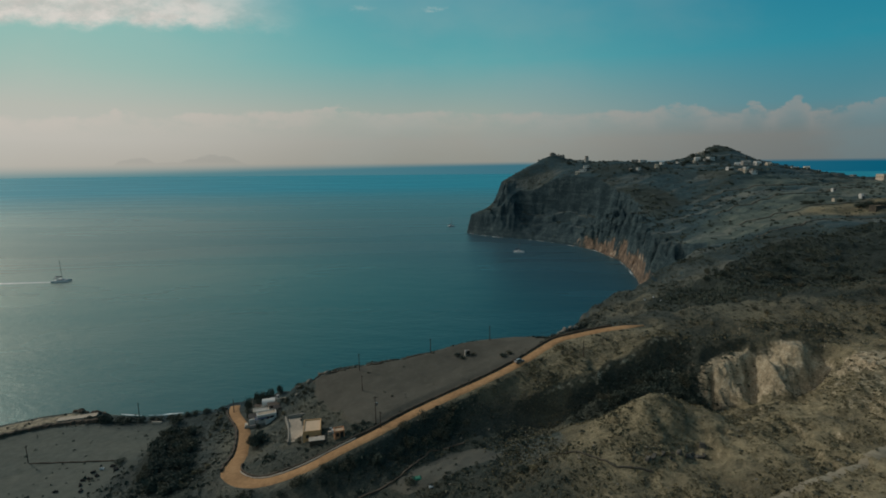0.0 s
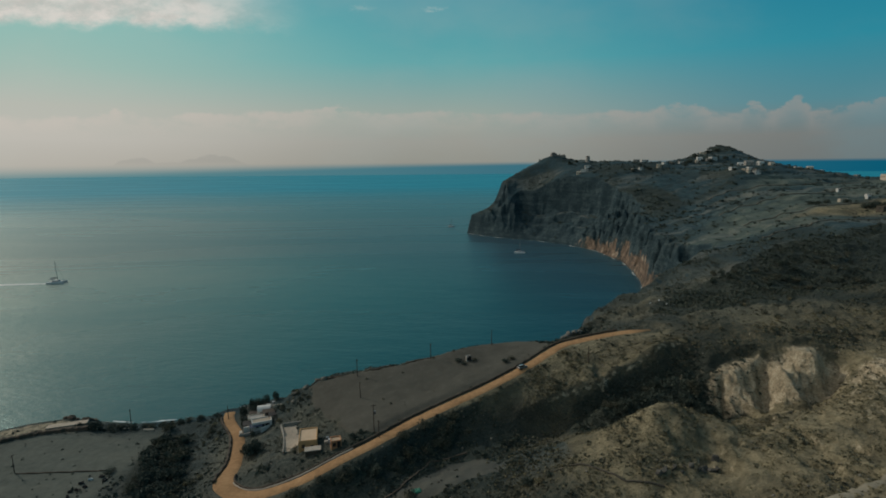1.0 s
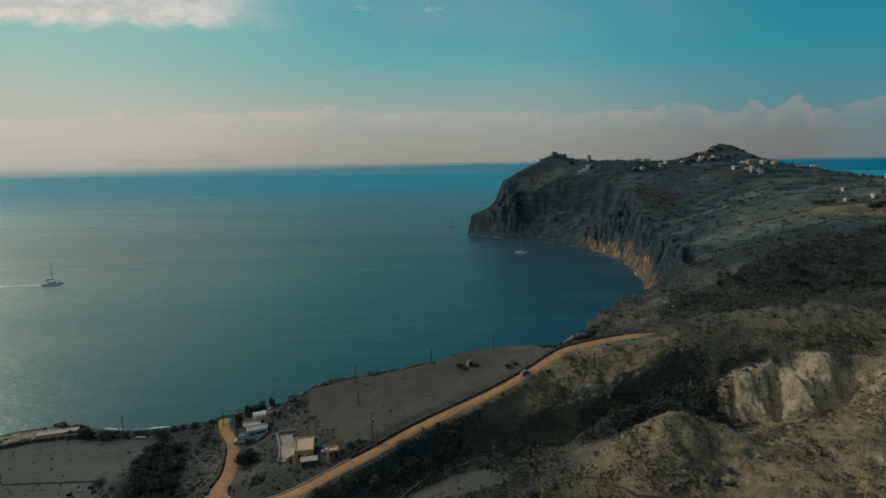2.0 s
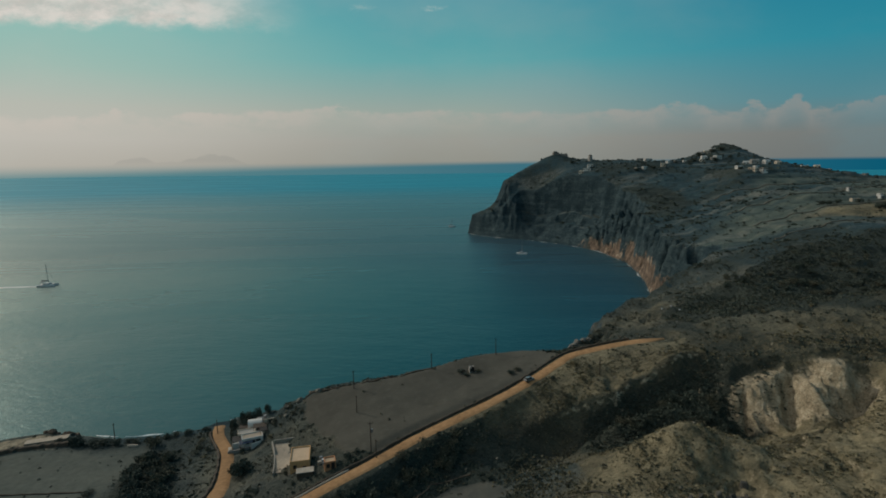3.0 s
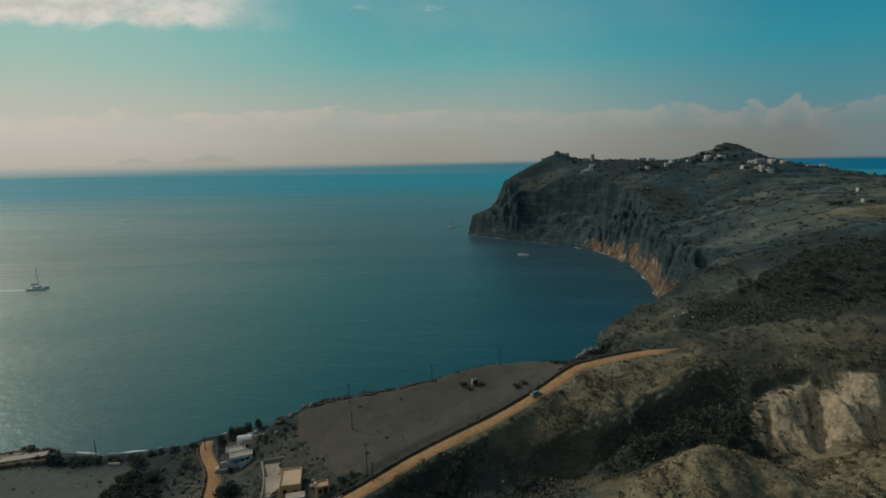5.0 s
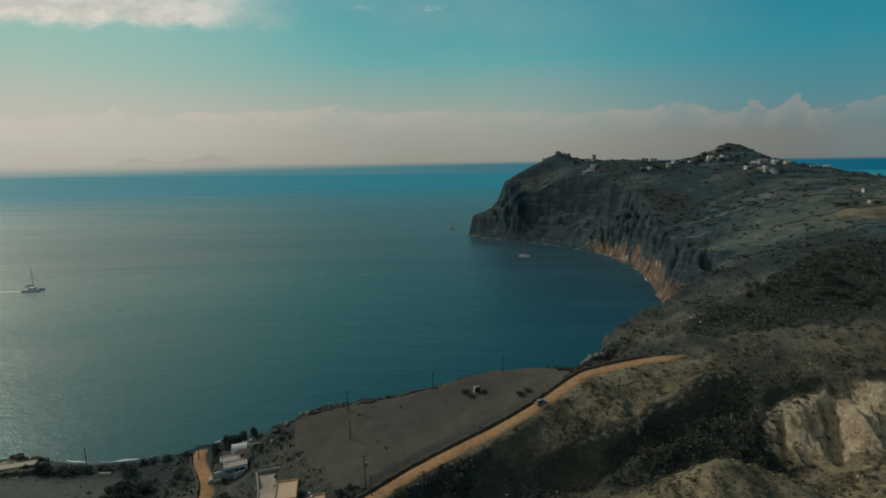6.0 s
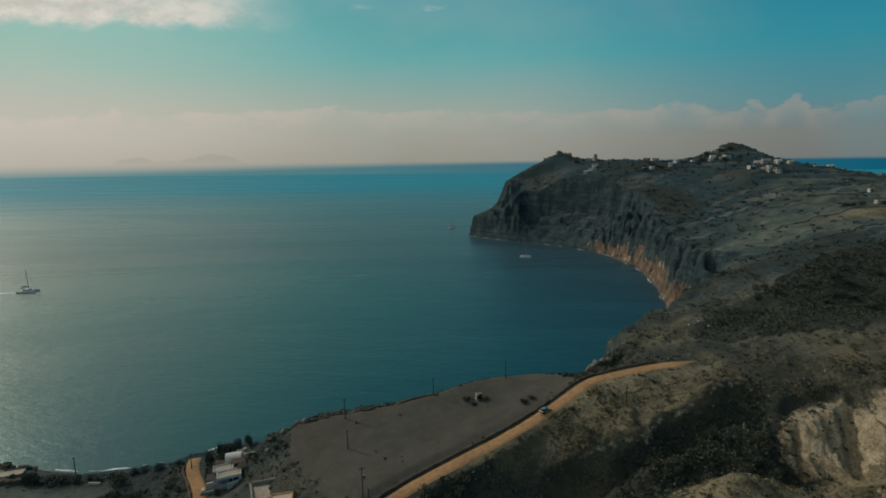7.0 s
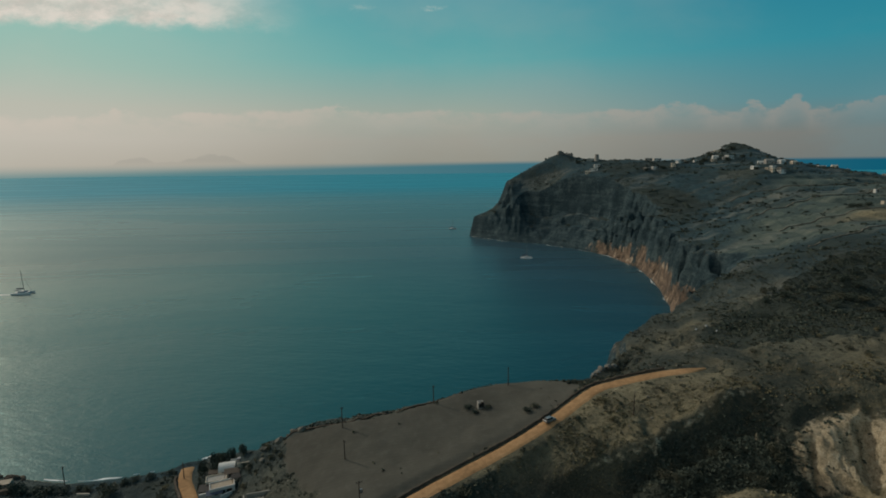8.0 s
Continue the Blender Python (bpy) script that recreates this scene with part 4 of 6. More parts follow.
def wall_along(line, high, wide, rough=0.12, seed=0, gap=1.2):
    """A low dry wall with an uneven top that follows the ground along a line of (x, y)."""
    rnd = random.Random(seed)
    pts = along([(p[0], p[1]) for p in line], gap)
    bm = bmesh.new()
    last = None
    for i, p in enumerate(pts):
        a, b = pts[max(0, i - 1)], pts[min(len(pts) - 1, i + 1)]
        t = Vector((b[0] - a[0], b[1] - a[1], 0)).normalized()
        side = Vector((-t.y, t.x, 0))
        z = ground_at(p[0], p[1])
        h = high * (1 + rnd.uniform(-rough, rough) * 1.5)
        c = Vector((p[0], p[1], 0)) + side * rnd.uniform(-rough, rough) * wide
        row = [bm.verts.new(c + side * (s * wide / 2 * k) + Vector((0, 0, zz))) for s, k, zz in
               ((-1, 1.1, z - 0.5), (-1, 0.85, z + h * 0.9), (-0.5, 0.9, z + h), (0.5, 0.9, z + h * 1.0), (1, 0.85, z + h * 0.88), (1, 1.1, z - 0.5))]
        if last:
            for k in range(5):
                bm.faces.new((last[k], row[k], row[k + 1], last[k + 1]))
        else:
            bm.faces.new(row)
        last = row
    bm.faces.new(last[::-1])
    bmesh.ops.recalc_face_normals(bm, faces=bm.faces)
    return bm


# ---------------------------------------------------------------- more materials


def road_material():
    mat, n = material("ochre_dirt")
    big, mid, fine = n.noise(n.pos, 0.12, 4, 0.6), n.noise(n.pos, 0.8, 5, 0.65), n.noise(n.pos, 5.0, 4, 0.7)
    v = n.math("ADD", n.math("MULTIPLY", big, 0.5), n.math("MULTIPLY", mid, 0.5))
    col = n.ramp(v, [(0.32, (0.165, 0.098, 0.052, 1)), (0.5, (0.275, 0.163, 0.082, 1)), (0.68, (0.37, 0.228, 0.120, 1))])
    col = n.mix(n.smooth(fine, 0.5, 0.8, 0.0, 0.4), col, (0.50, 0.34, 0.19, 1))
    finish(n, col, 0.95, n.math("ADD", mid, n.math("MULTIPLY", fine, 0.3)), 0.15, 0.7, spec=0.1)
    return mat


def leaf_material(name, dark, light):
    mat, n = material(name)
    fine = n.noise(n.pos, 2.5, 3, 0.6)
    rnd = n.add("ShaderNodeNewGeometry").outputs["Random Per Island"]
    v = n.math("ADD", n.math("MULTIPLY", fine, 0.5), n.math("MULTIPLY", rnd, 0.5))
    finish(n, n.mix(n.smooth(v, 0.25, 0.75), (*dark, 1), (*light, 1)), 0.85, spec=0.15)
    return mat


def stone_material():
    mat, n = material("dry_stone")
    cells = n.add("ShaderNodeTexVoronoi", Vector=n.pos, Scale=2.6)
    fine = n.noise(n.pos, 6.0, 4, 0.65)
    edge = n.smooth(cells.outputs["Distance"], 0.1, 0.45)
    col = n.mix(edge, (0.14, 0.13, 0.105, 1), (0.05, 0.048, 0.040, 1))
    col = n.mix(n.smooth(fine, 0.4, 0.75, 0.0, 0.5), col, (0.13, 0.105, 0.085, 1))
    finish(n, col, 0.95, n.math("SUBTRACT", fine, edge), 0.08, 0.9, spec=0.1)
    return mat


M_ROAD = road_material()
M_STONE = stone_material()
M_DARKSTONE = plain("dark_retaining_stone", (0.062, 0.050, 0.038), 0.95, 0.4, 1.5)
M_KERB = plain("pale_mortar", (0.34, 0.30, 0.25), 0.9, 0.3, 2.0)
M_OCHRE = plain("ochre_plaster", (0.44, 0.27, 0.13), 0.9, 0.22, 0.8)
M_TERRA = plain("terracotta_plaster", (0.33, 0.17, 0.09), 0.9, 0.25, 0.8)
M_ROOF = plain("sandy_screed", (0.42, 0.31, 0.21), 0.9, 0.25, 0.6)
M_COURT = plain("worn_concrete", (0.33, 0.28, 0.22), 0.9, 0.3, 0.4)
M_WHITE = plain("whitewash", (0.46, 0.46, 0.44), 0.85, 0.2, 0.6)
M_CREAM = plain("cream_plaster", (0.42, 0.37, 0.30), 0.85, 0.22, 0.5)
M_GREYWALL = plain("weathered_plaster", (0.26, 0.25, 0.23), 0.9, 0.3, 0.5)
M_DARKOPEN = plain("dark_opening", (0.015, 0.015, 0.016), 0.4, 0.3, 1.0)
M_TIMBER = plain("grey_timber", (0.055, 0.043, 0.034), 0.85, 0.35, 3.0)
M_METAL = plain("dull_steel", (0.24, 0.25, 0.26), 0.45, 0.25, 2.0, metal=0.7)
M_BLACK = plain("black_rubber", (0.013, 0.013, 0.014), 0.7, 0.3, 2.0)
M_TARP = plain("green_tarpaulin", (0.03, 0.17, 0.11), 0.6, 0.3, 1.0)
M_PAINT = plain("silver_car_paint", (0.20, 0.21, 0.21), 0.3, 0.1, 0.5, metal=0.4, spec=0.5)
M_GLASS = plain("tinted_glass", (0.012, 0.015, 0.018), 0.08, 0.1, 0.5, spec=0.6)
M_HULL = plain("white_gelcoat", (0.52, 0.53, 0.53), 0.35, 0.08, 0.5, spec=0.5)
M_NAVY = plain("dark_blue_canvas", (0.03, 0.045, 0.075), 0.8, 0.2, 1.0)
M_FOAM = plain("sea_foam", (0.62, 0.64, 0.64), 0.9, 0.3, 0.5)
M_LEAF = leaf_material("dark_foliage", (0.031, 0.042, 0.036), (0.062, 0.077, 0.061))
M_OLIVE = leaf_material("olive_scrub", (0.045, 0.050, 0.038), (0.100, 0.102, 0.072))
M_DRY = leaf_material("dry_brush", (0.075, 0.070, 0.042), (0.19, 0.168, 0.100))
M_BARK = plain("bark", (0.055, 0.042, 0.032), 0.95, 0.3, 4.0)
M_PEBBLE = plain("pale_stones", (0.125, 0.118, 0.098), 0.95, 0.35, 0.7)

# ---------------------------------------------------------------- road and walls


def road_width(i):
    x, y, _ = ROAD_LINE[min(i, len(ROAD_LINE) - 1)]
    bend = math.exp(-(((x + 61.4) / 11) ** 2 + ((y - 131) / 10) ** 2))
    close = max(0.0, 1 - (len(ROAD_LINE) - 1 - i) / 7)
    return (4.3 - 0.1 * min(1.0, max(0.0, (x + 30) / 40)) + 2.4 * bend) * (1 - 0.7 * close)


road = part("road", ribbon(ROAD_LINE, road_width, 0.02, 0.10, 7), M_ROAD, smooth=True)
tagged(road, "ochre dirt road winding up from the shore", "road", kind="structure")


def beside(line, off):
    out = []
    for i, p in enumerate(line):
        a, b = line[max(0, i - 1)], line[min(len(line) - 1, i + 1)]
        t = Vector((b[0] - a[0], b[1] - a[1], 0)).normalized()
        out.append((p[0] - t.y * off, p[1] + t.x * off))
    return out


upper = ROAD_LINE[22:99]
wall = part("roadside_wall", wall_along(beside(upper, 2.75), 0.7, 0.5, 0.12, 1), M_DARKSTONE)
tagged(wall, "dark low stone wall along the dirt road", "stone wall")
low_road_wall = part("roadside_wall", wall_along(beside(ROAD_LINE[4:25], -2.5), 0.8, 0.7, 0.2, 8), M_DARKSTONE)
tagged(low_road_wall, "dark overgrown stone wall beside the lower road", "stone wall")
kerb_line = beside(ROAD_LINE[26:52], 2.2)
kerb = part("kerb", wall_along(kerb_line, 0.42, 0.35, 0.10, 2, 1.5), M_KERB, wall, "pale mortared kerb")


def field_wall(line, high, wide, mat, label, seed):
    return tagged(part("field_wall", wall_along(line, high, wide, 0.2, seed), mat), label, "stone wall", group="field walls")


field_wall([(-214.5, 148), (-156.3, 165.9), (-150.4, 171.1), (-144.3, 173.9), (-136.7, 176.4), (-129, 177.4)], 1.2, 1.6, M_DARKSTONE, "dark stone wall overgrown with weeds beside fields", 3)
field_wall([(-131.6, 147.6), (-123.4, 148.1), (-114.4, 148.1), (-104.7, 148.3)], 0.3, 0.35, M_DARKSTONE, "low crumbling stone wall between two fields", 4)
field_wall([(21.5, 115.8), (24.4, 119), (32.4, 115), (39.8, 107), (47.2, 104.7)], 0.3, 0.45, M_STONE, "dark dry stone terrace wall on the hill", 5)
field_wall([(-25.3, 117.9), (-14.6, 123.4), (-8.2, 130.9), (-4.6, 136.2), (0.1, 137), (5.8, 138.2)], 0.35, 0.5, M_DARKSTONE, "dark terrace wall above a small field", 6)
field_wall([(-49, 181), (-38.6, 182.2), (-26.4, 181.8), (-17.9, 183.8), (-5.5, 187.2), (3, 191.5)], 0.4, 0.7, M_DARKSTONE, "dark weedy stone wall at the cliff edge", 10)
field_wall([(187.8, 308.6), (235.8, 322.6), (279.5, 322.7), (331.7, 326.4)], 0.6, 0.9, M_PEBBLE, "long terrace wall across the plateau", 11)
field_wall([(210.5, 368.9), (263.7, 380.1), (313.5, 381.3)], 0.7, 0.9, M_PEBBLE, "long terrace wall across the plateau", 12)
field_wall([(224, 427.9), (284.3, 441.8), (372.6, 458.9)], 0.8, 1.0, M_PEBBLE, "long terrace wall across the plateau", 13)
field_wall([(252.7, 506.8), (325.6, 498.7), (410.9, 521.8)], 0.8, 1.1, M_PEBBLE, "long terrace wall across the plateau", 14)

# ---------------------------------------------------------------- houses


def window_on(wall_part, c, s, mat=None):
    w = part("window", box(c, s), mat or M_DARKOPEN, wall_part)
    return w


def house(x, y, turn, w, d, h, mat, roof_mat, label, group="", vault=False, openings=((0, -1, 0.3), ), sink=0.6, lift=0.0, door=True, far=False):
    """A plain island house: thick walls, flat roof with a parapet or a vault, door and windows set into the walls."""
    z = ground_at(x, y) + lift
    home = holder("house", x, y, z, turn)
    tagged(home, label, "house", group=group)
    walls = part("wall", box((0, 0, (h - sink) / 2), (w, d, h + sink), 0, 0.06, 0.985), mat, home)
    if vault:
        bm = bmesh.new()
        n_seg, r = 8, d / 2 * 0.96
        ends = []
        for sx in (-1, 1):
            ends.append([bm.verts.new((sx * w / 2 * 0.98, math.cos(math.pi * i / n_seg) * r, h - 0.02 + math.sin(math.pi * i / n_seg) * r * 0.75)) for i in range(n_seg + 1)])
        for i in range(n_seg):
            bm.faces.new((ends[0][i], ends[0][i + 1], ends[1][i + 1], ends[1][i]))
        bm.faces.new(ends[0])
        bm.faces.new(ends[1][::-1])
        bmesh.ops.recalc_face_normals(bm, faces=bm.faces)
        part("roof", bm, roof_mat, home, smooth=False)
    else:
        roof = part("roof", box((0, 0, h - 0.02), (w * 0.985 - 0.5, d * 0.985 - 0.5, 0.1)), roof_mat, home)
        bm = bmesh.new()
        t = 0.25
        for cx, cy, sx, sy in ((0, d / 2 - t / 2, w, t), (0, -d / 2 + t / 2, w, t), (w / 2 - t / 2, 0, t, d - 2 * t), (-w / 2 + t / 2, 0, t, d - 2 * t)):
            add_box(bm, (cx * 0.985, cy * 0.985, h + 0.16), (sx * 0.985, sy * 0.985, 0.34), 0, 0.03)
        part("parapet", bm, mat, home)
    for side, face, pos in openings:
        if side == 0:
            c, s = (pos * w / 2, face * (d / 2 * 0.99), h * 0.58), (0.9, 0.10, 1.1)
        else:
            c, s = (face * (w / 2 * 0.99), pos * d / 2, h * 0.58), (0.10, 0.9, 1.1)
        window_on(walls, c, s)
        if not far:
            part("sill", box((c[0], c[1], c[2] - 0.62), (s[0] + 0.2, s[1] + 0.12, 0.10)), mat, walls)
    if door:
        part("door", box((w * 0.22, -d / 2 * 0.99, 1.0), (0.95, 0.10, 2.0)), M_DARKOPEN, home)
    return home


main = house(-41.0, 145.4, 12, 5.3, 7.8, 3.3, M_OCHRE, M_ROOF, "small ochre plastered house with a flat sandy roof", openings=((1, -1, 0.4), (1, -1, -0.4), (0, -1, -0.5), (1, 1, 0.2)), sink=2.0)
house(-31.6, 139.6, 18, 3.0, 2.8, 2.0, M_TERRA, M_ROOF, "terracotta coloured hut beside the dirt road", openings=((0, -1, -0.4), (1, -1, 0.0)), sink=1.5)
# low lean-to in front of the house
shed = holder("lean_to", -38.0, 138.5, ground_at(-38.0, 138.5), 14)
tagged(shed, "low lean-to shed with a pale sheet roof", "shed")
part("wall", box((0, 0.1, 0.4), (4.2, 2.0, 2.0), 0, 0.04), M_DARKSTONE, shed)
part("roof", box((0, 0.1, 1.5), (4.6, 2.5, 0.14), 0, 0.03), M_KERB, shed)
# paved yard with its pale wall
M_YARDWALL = plain("grey_render", (0.25, 0.235, 0.205), 0.9, 0.3, 0.8)
yard_z = ground_at(-46.6, 150.9)
yard = holder("yard", -47.1, 150.9, yard_z, 16)
tagged(yard, "pale concrete yard beside the small house", "yard")
bm = bmesh.new()
for cx, cy, sx, sy, dz in ((0.2, 6.0, 6.4, 8.5, -0.35), (-0.4, -3.0, 5.0, 9.5, 0.75)):
    add_box(bm, (cx, cy, dz - 0.7), (sx, sy, 1.8), 0, 0.05)
part("paving", bm, M_COURT, yard)
bm = bmesh.new()
for i in range(9):
    add_box(bm, (-3.3 + 0.10 * i - 0.03 * (i - 4) ** 2, 10.0 - i * 2.2, -0.55 + 0.16 * i), (0.35, 2.4, 2.0), 2 - 1.5 * (i - 4), 0.04)
for i in range(3):
    add_box(bm, (-2.2 + i * 2.0, 10.9, -0.15), (2.1, 0.4, 2.0), 0, 0.04)
part("garden_wall", bm, M_YARDWALL, yard, "pale rendered garden wall")
# clutter between house and hut
for cx, cy, s, mat, what in ((-35.3, 145.1, 1.0, M_METAL, "steel drum"), (-34.3, 143.9, 0.8, M_HULL, "white plastic crate"), (-34, 142.1, 0.7, M_METAL, "steel drum"), (-35.1, 142.8, 0.9, M_KERB, "white plastic crate")):
    if "drum" in what:
        bm = tube((0, 0, -0.2), (0, 0, 0.95 * s), 0.42 * s, 0.42 * s, 12)
        for zz in (0.25, 0.6):
            add_tube(bm, (0, 0, zz * s), (0, 0, zz * s + 0.04), 0.45 * s, 0.45 * s, 12)
        ob = part("drum", bm, mat)
    else:
        bm = box((0, 0, 0.35 * s), (1.2 * s, 0.9 * s, 0.9 * s), 0, 0.05)
        for k in (-0.4, 0, 0.4):
            add_box(bm, (k * s, -0.47 * s, 0.4 * s), (0.08, 0.06, 0.7 * s))
        ob = part("crate", bm, mat)
    ob.matrix_world = pose(cx, cy, ground_at(cx, cy), 0, 0, 20)
    tagged(ob, what + " standing in the yard beside a hut", what.split()[-1], group="yard clutter")

# the white cottages by the shore end of the road
house(-64.3, 171.5, 24, 6.6, 3.8, 2.5, M_WHITE, M_COURT, "whitewashed cottage with a flat roof above the shore", "shore cottages", openings=((0, -1, -0.5), (0, -1, 0.1), (0, -1, 0.6), (1, -1, 0)), sink=2.5)
house(-67.6, 175.5, 20, 5.7, 3.4, 2.5, M_CREAM, M_GREYWALL, "cream cottage with a grey roof above the shore", "shore cottages", openings=((0, -1, -0.4), (0, -1, 0.3)), sink=2.5)
house(-66.4, 180.4, 16, 4.7, 3.9, 1.9, M_WHITE, M_WHITE, "white vaulted cottage at the top of the shore", "shore cottages", vault=True, openings=((0, -1, -0.4),), sink=3.0)
terr = holder("terrace", -66.7, 167.7, ground_at(-66.7, 167.7), 24)
tagged(terr, "stepped white terrace walls below the cottages", "terrace")
part("lower_wall", box((0, 0, 0.0), (8.0, 0.5, 1.8), 0, 0.04), M_GREYWALL, terr)
part("upper_wall", box((1.2, 2.2, 1.0), (7.0, 0.5, 2.2), 0, 0.04), M_WHITE, terr)
part("steps", box((-3.2, 1.0, 0.6), (1.2, 2.4, 1.4), 0, 0.04, 0.8), M_KERB, terr)
pergola = holder("pergola", -68.1, 172, ground_at(-68.1, 172), 20)
tagged(pergola, "dark timber pergola shading a cottage terrace", "pergola")
for px_, py_ in ((-2.4, -1.4), (2.4, -1.4), (-2.4, 1.4), (2.4, 1.4)):
    part("post", box((px_, py_, 1.0), (0.16, 0.16, 2.8)), M_TIMBER, pergola)
for i in range(9):
    part("slat", box((-2.6 + 0.65 * i, 0, 2.42), (0.22, 3.4, 0.08)), M_TIMBER, pergola)
part("canopy", box((0, 0, 2.53), (5.6, 3.6, 0.06)), M_BLACK, pergola)

# awnings, tanks and low walls cluttered round the cottages
for i, (ax, ay, aw, ad, ah, turn) in enumerate(((-63.4, 176.3, 4.2, 2.6, 2.3, 18), (-65.4, 168.9, 4.2, 2.2, 1.9, 26), (-61.2, 173.6, 2.4, 2.2, 1.9, 30), (-69.6, 178.6, 3.0, 2.0, 2.2, 12))):
    aw_ob = holder("awning", ax, ay, ground_at(ax, ay) + 0.6, turn)
    tagged(aw_ob, "dark canvas awning on thin posts beside cottages", "awning", group="cottage awnings")
    for sx in (-1, 1):
        for sy in (-1, 1):
            part("post", tube((sx * aw * 0.45, sy * ad * 0.45, -1.6), (sx * aw * 0.45, sy * ad * 0.45, ah + 0.12 * sy), 0.06, 0.05, 6), M_TIMBER, aw_ob)
    bm = box((0, 0, ah + 0.05), (aw, ad, 0.07), 0, 0.02)
    for v in bm.verts:
        v.co.z += 0.13 * v.co.y / (ad / 2) - 0.08 * math.cos(v.co.x * 2.2)
    part("canopy", bm, (M_TIMBER, M_NAVY, M_BLACK, M_TIMBER)[i], aw_ob)
for i, (ax, ay, aw, ah, turn) in enumerate(((-62.4, 169.4, 3.4, 1.3, 40), (-60.9, 178.4, 3.6, 1.2, 22), (-69.3, 170.6, 2.4, 1.1, 70), (-64.9, 184.0, 4.0, 1.2, 10))):
    ob = part("low_wall", box((0, 0, ah * 0.5 - 0.4), (aw, 0.4, ah + 0.8), 0, 0.06, 0.95), (M_WHITE, M_CREAM, M_GREYWALL, M_WHITE)[i])
    ob.matrix_world = pose(ax, ay, ground_at(ax, ay), 0, 0, turn)
    tagged(ob, "short plastered garden wall beside the cottages", "garden wall", group="cottage garden walls")
for i, (ax, ay) in enumerate(((-65.9, 174.2), (-62.9, 180.6))):
    tank = holder("water_tank", ax, ay, ground_at(ax, ay) + 1.2, 20 * i)
    tagged(tank, "grey steel water tank on a block stand by cottages", "water tank", group="cottage tanks")
    part("tank", tube((0, 0, 0.0), (0, 0, 1.1), 0.55, 0.55, 14), M_METAL, tank)
    part("stand", box((0, 0, -1.2), (1.0, 1.0, 2.4), 0, 0.04), M_GREYWALL, tank)

# far villages on the plateau
VILLAGE = [(304.1, 562.1, 7.7, 6, 4.3, 0), (311, 550.7, 6.9, 5.2, 2.9, 0), (317.9, 555.8, 6, 5.2, 4.7, 0), (323.5, 551.5, 8.6, 6, 3.1, 0), (318, 542.1, 7.8, 6.1, 3.5, 0), (309.9, 542.4, 6, 4.3, 2.8, 1),
           (349.6, 630.3, 7.7, 5.2, 4.3, 1), (360.9, 633.1, 12, 6.9, 5.2, 1), (372.3, 629.1, 10.3, 6.9, 4.7, 1), (381.1, 621.7, 7.7, 6, 3.4, 1), (345.6, 688, 12, 7.7, 6.9, 0), (337.7, 682.6, 7.7, 6, 4.3, 0),
           (330, 691.3, 8.6, 6, 4.3, 1), (321.1, 677, 6.9, 5.1, 3.4, 0), (303.8, 685.4, 6.9, 5.1, 3.4, 0), (289.7, 675.9, 7.7, 6, 3.4, 0), (176.9, 671.4, 11.9, 6, 3.8, 0), (168.1, 664.7, 6.8, 5.1, 3.4, 1), (183.2, 680.8, 8.5, 6, 4.3, 0),
           (227.8, 638.6, 7.7, 6, 3.4, 0), (235.6, 638.2, 6.8, 5.1, 4.3, 0), (260.2, 646, 6, 5.1, 6.8, 0), (273.7, 662.7, 7.7, 6, 3.4, 0), (249.9, 693.8, 10.3, 6.8, 4.7, 0), (261.3, 697, 12, 6.8, 4.3, 0),
           (367.7, 760.9, 10.3, 6.9, 5.2, 0), (378.9, 767, 7.7, 6, 5.2, 0), (359.9, 757.5, 6.9, 5.2, 4.3, 0), (418.1, 631.2, 10.3, 6.9, 3.4, 0), (428.5, 625.3, 7.7, 6, 3.4, 1), (438.9, 620.2, 6.9, 5.2, 3, 0), (466.4, 601.3, 7.7, 5.2, 2.6, 0)]
rnd = random.Random(5)
for i, (hx, hy, w, d, h, v) in enumerate(VILLAGE):
    w, d, h = w * 0.78, d * 0.75, h * 0.62
    mat = (M_WHITE, M_CREAM, M_WHITE, M_GREYWALL)[i % 4]
    kind = ("white", "cream", "white", "grey")[i % 4]
    n_open = max(2, int(w / 3))
    ops = tuple((0, -1, -0.75 + 1.5 * k / (n_open - 1)) for k in range(n_open)) + ((1, -1, 0.2),)
    house(hx, hy, rnd.uniform(-20, 25), w, d, h, mat, mat, kind + (" vaulted" if v else " flat-roofed") + " village house on the plateau", "village houses", bool(v), ops, 2.5, far=True)
house(464, 552.4, 8, 17, 9, 6.2, M_CREAM, M_ROOF, "large pale cream building on the plateau edge", "", False, tuple((0, -1, -0.8 + 0.32 * k) for k in range(6)) + tuple((1, -1, -0.6 + 0.6 * k) for k in range(3)), 3.0, far=True)
house(290.9, 348, 15, 9.5, 4.6, 2.4, M_STONE, M_ROOF, "long low grey house beside trees on the plateau", "", False, ((0, -1, -0.5), (0, -1, 0.3), (1, -1, 0)), 2.0, far=True)
house(311.1, 388.6, 10, 2.6, 2.2, 2.0, M_WHITE, M_WHITE, "small white chapel on a terrace", "", True, ((0, -1, -0.2),), 2.0, far=True)
house(295.9, 392.5, 5, 6.3, 2.7, 2, M_CREAM, M_CREAM, "small cream shed on a terrace", "", False, ((0, -1, -0.2),), 2.0, far=True)
house(333.6, 448.6, 5, 3.0, 2.4, 1.7, M_WHITE, M_WHITE, "small white hut among dry fields", "", False, ((0, -1, -0.2),), 2.0, far=True)
house(329.8, 412.3, 5, 3.4, 2.6, 1.8, M_WHITE, M_WHITE, "small white hut among dry fields", "", False, ((0, -1, -0.2),), 2.0, far=True)
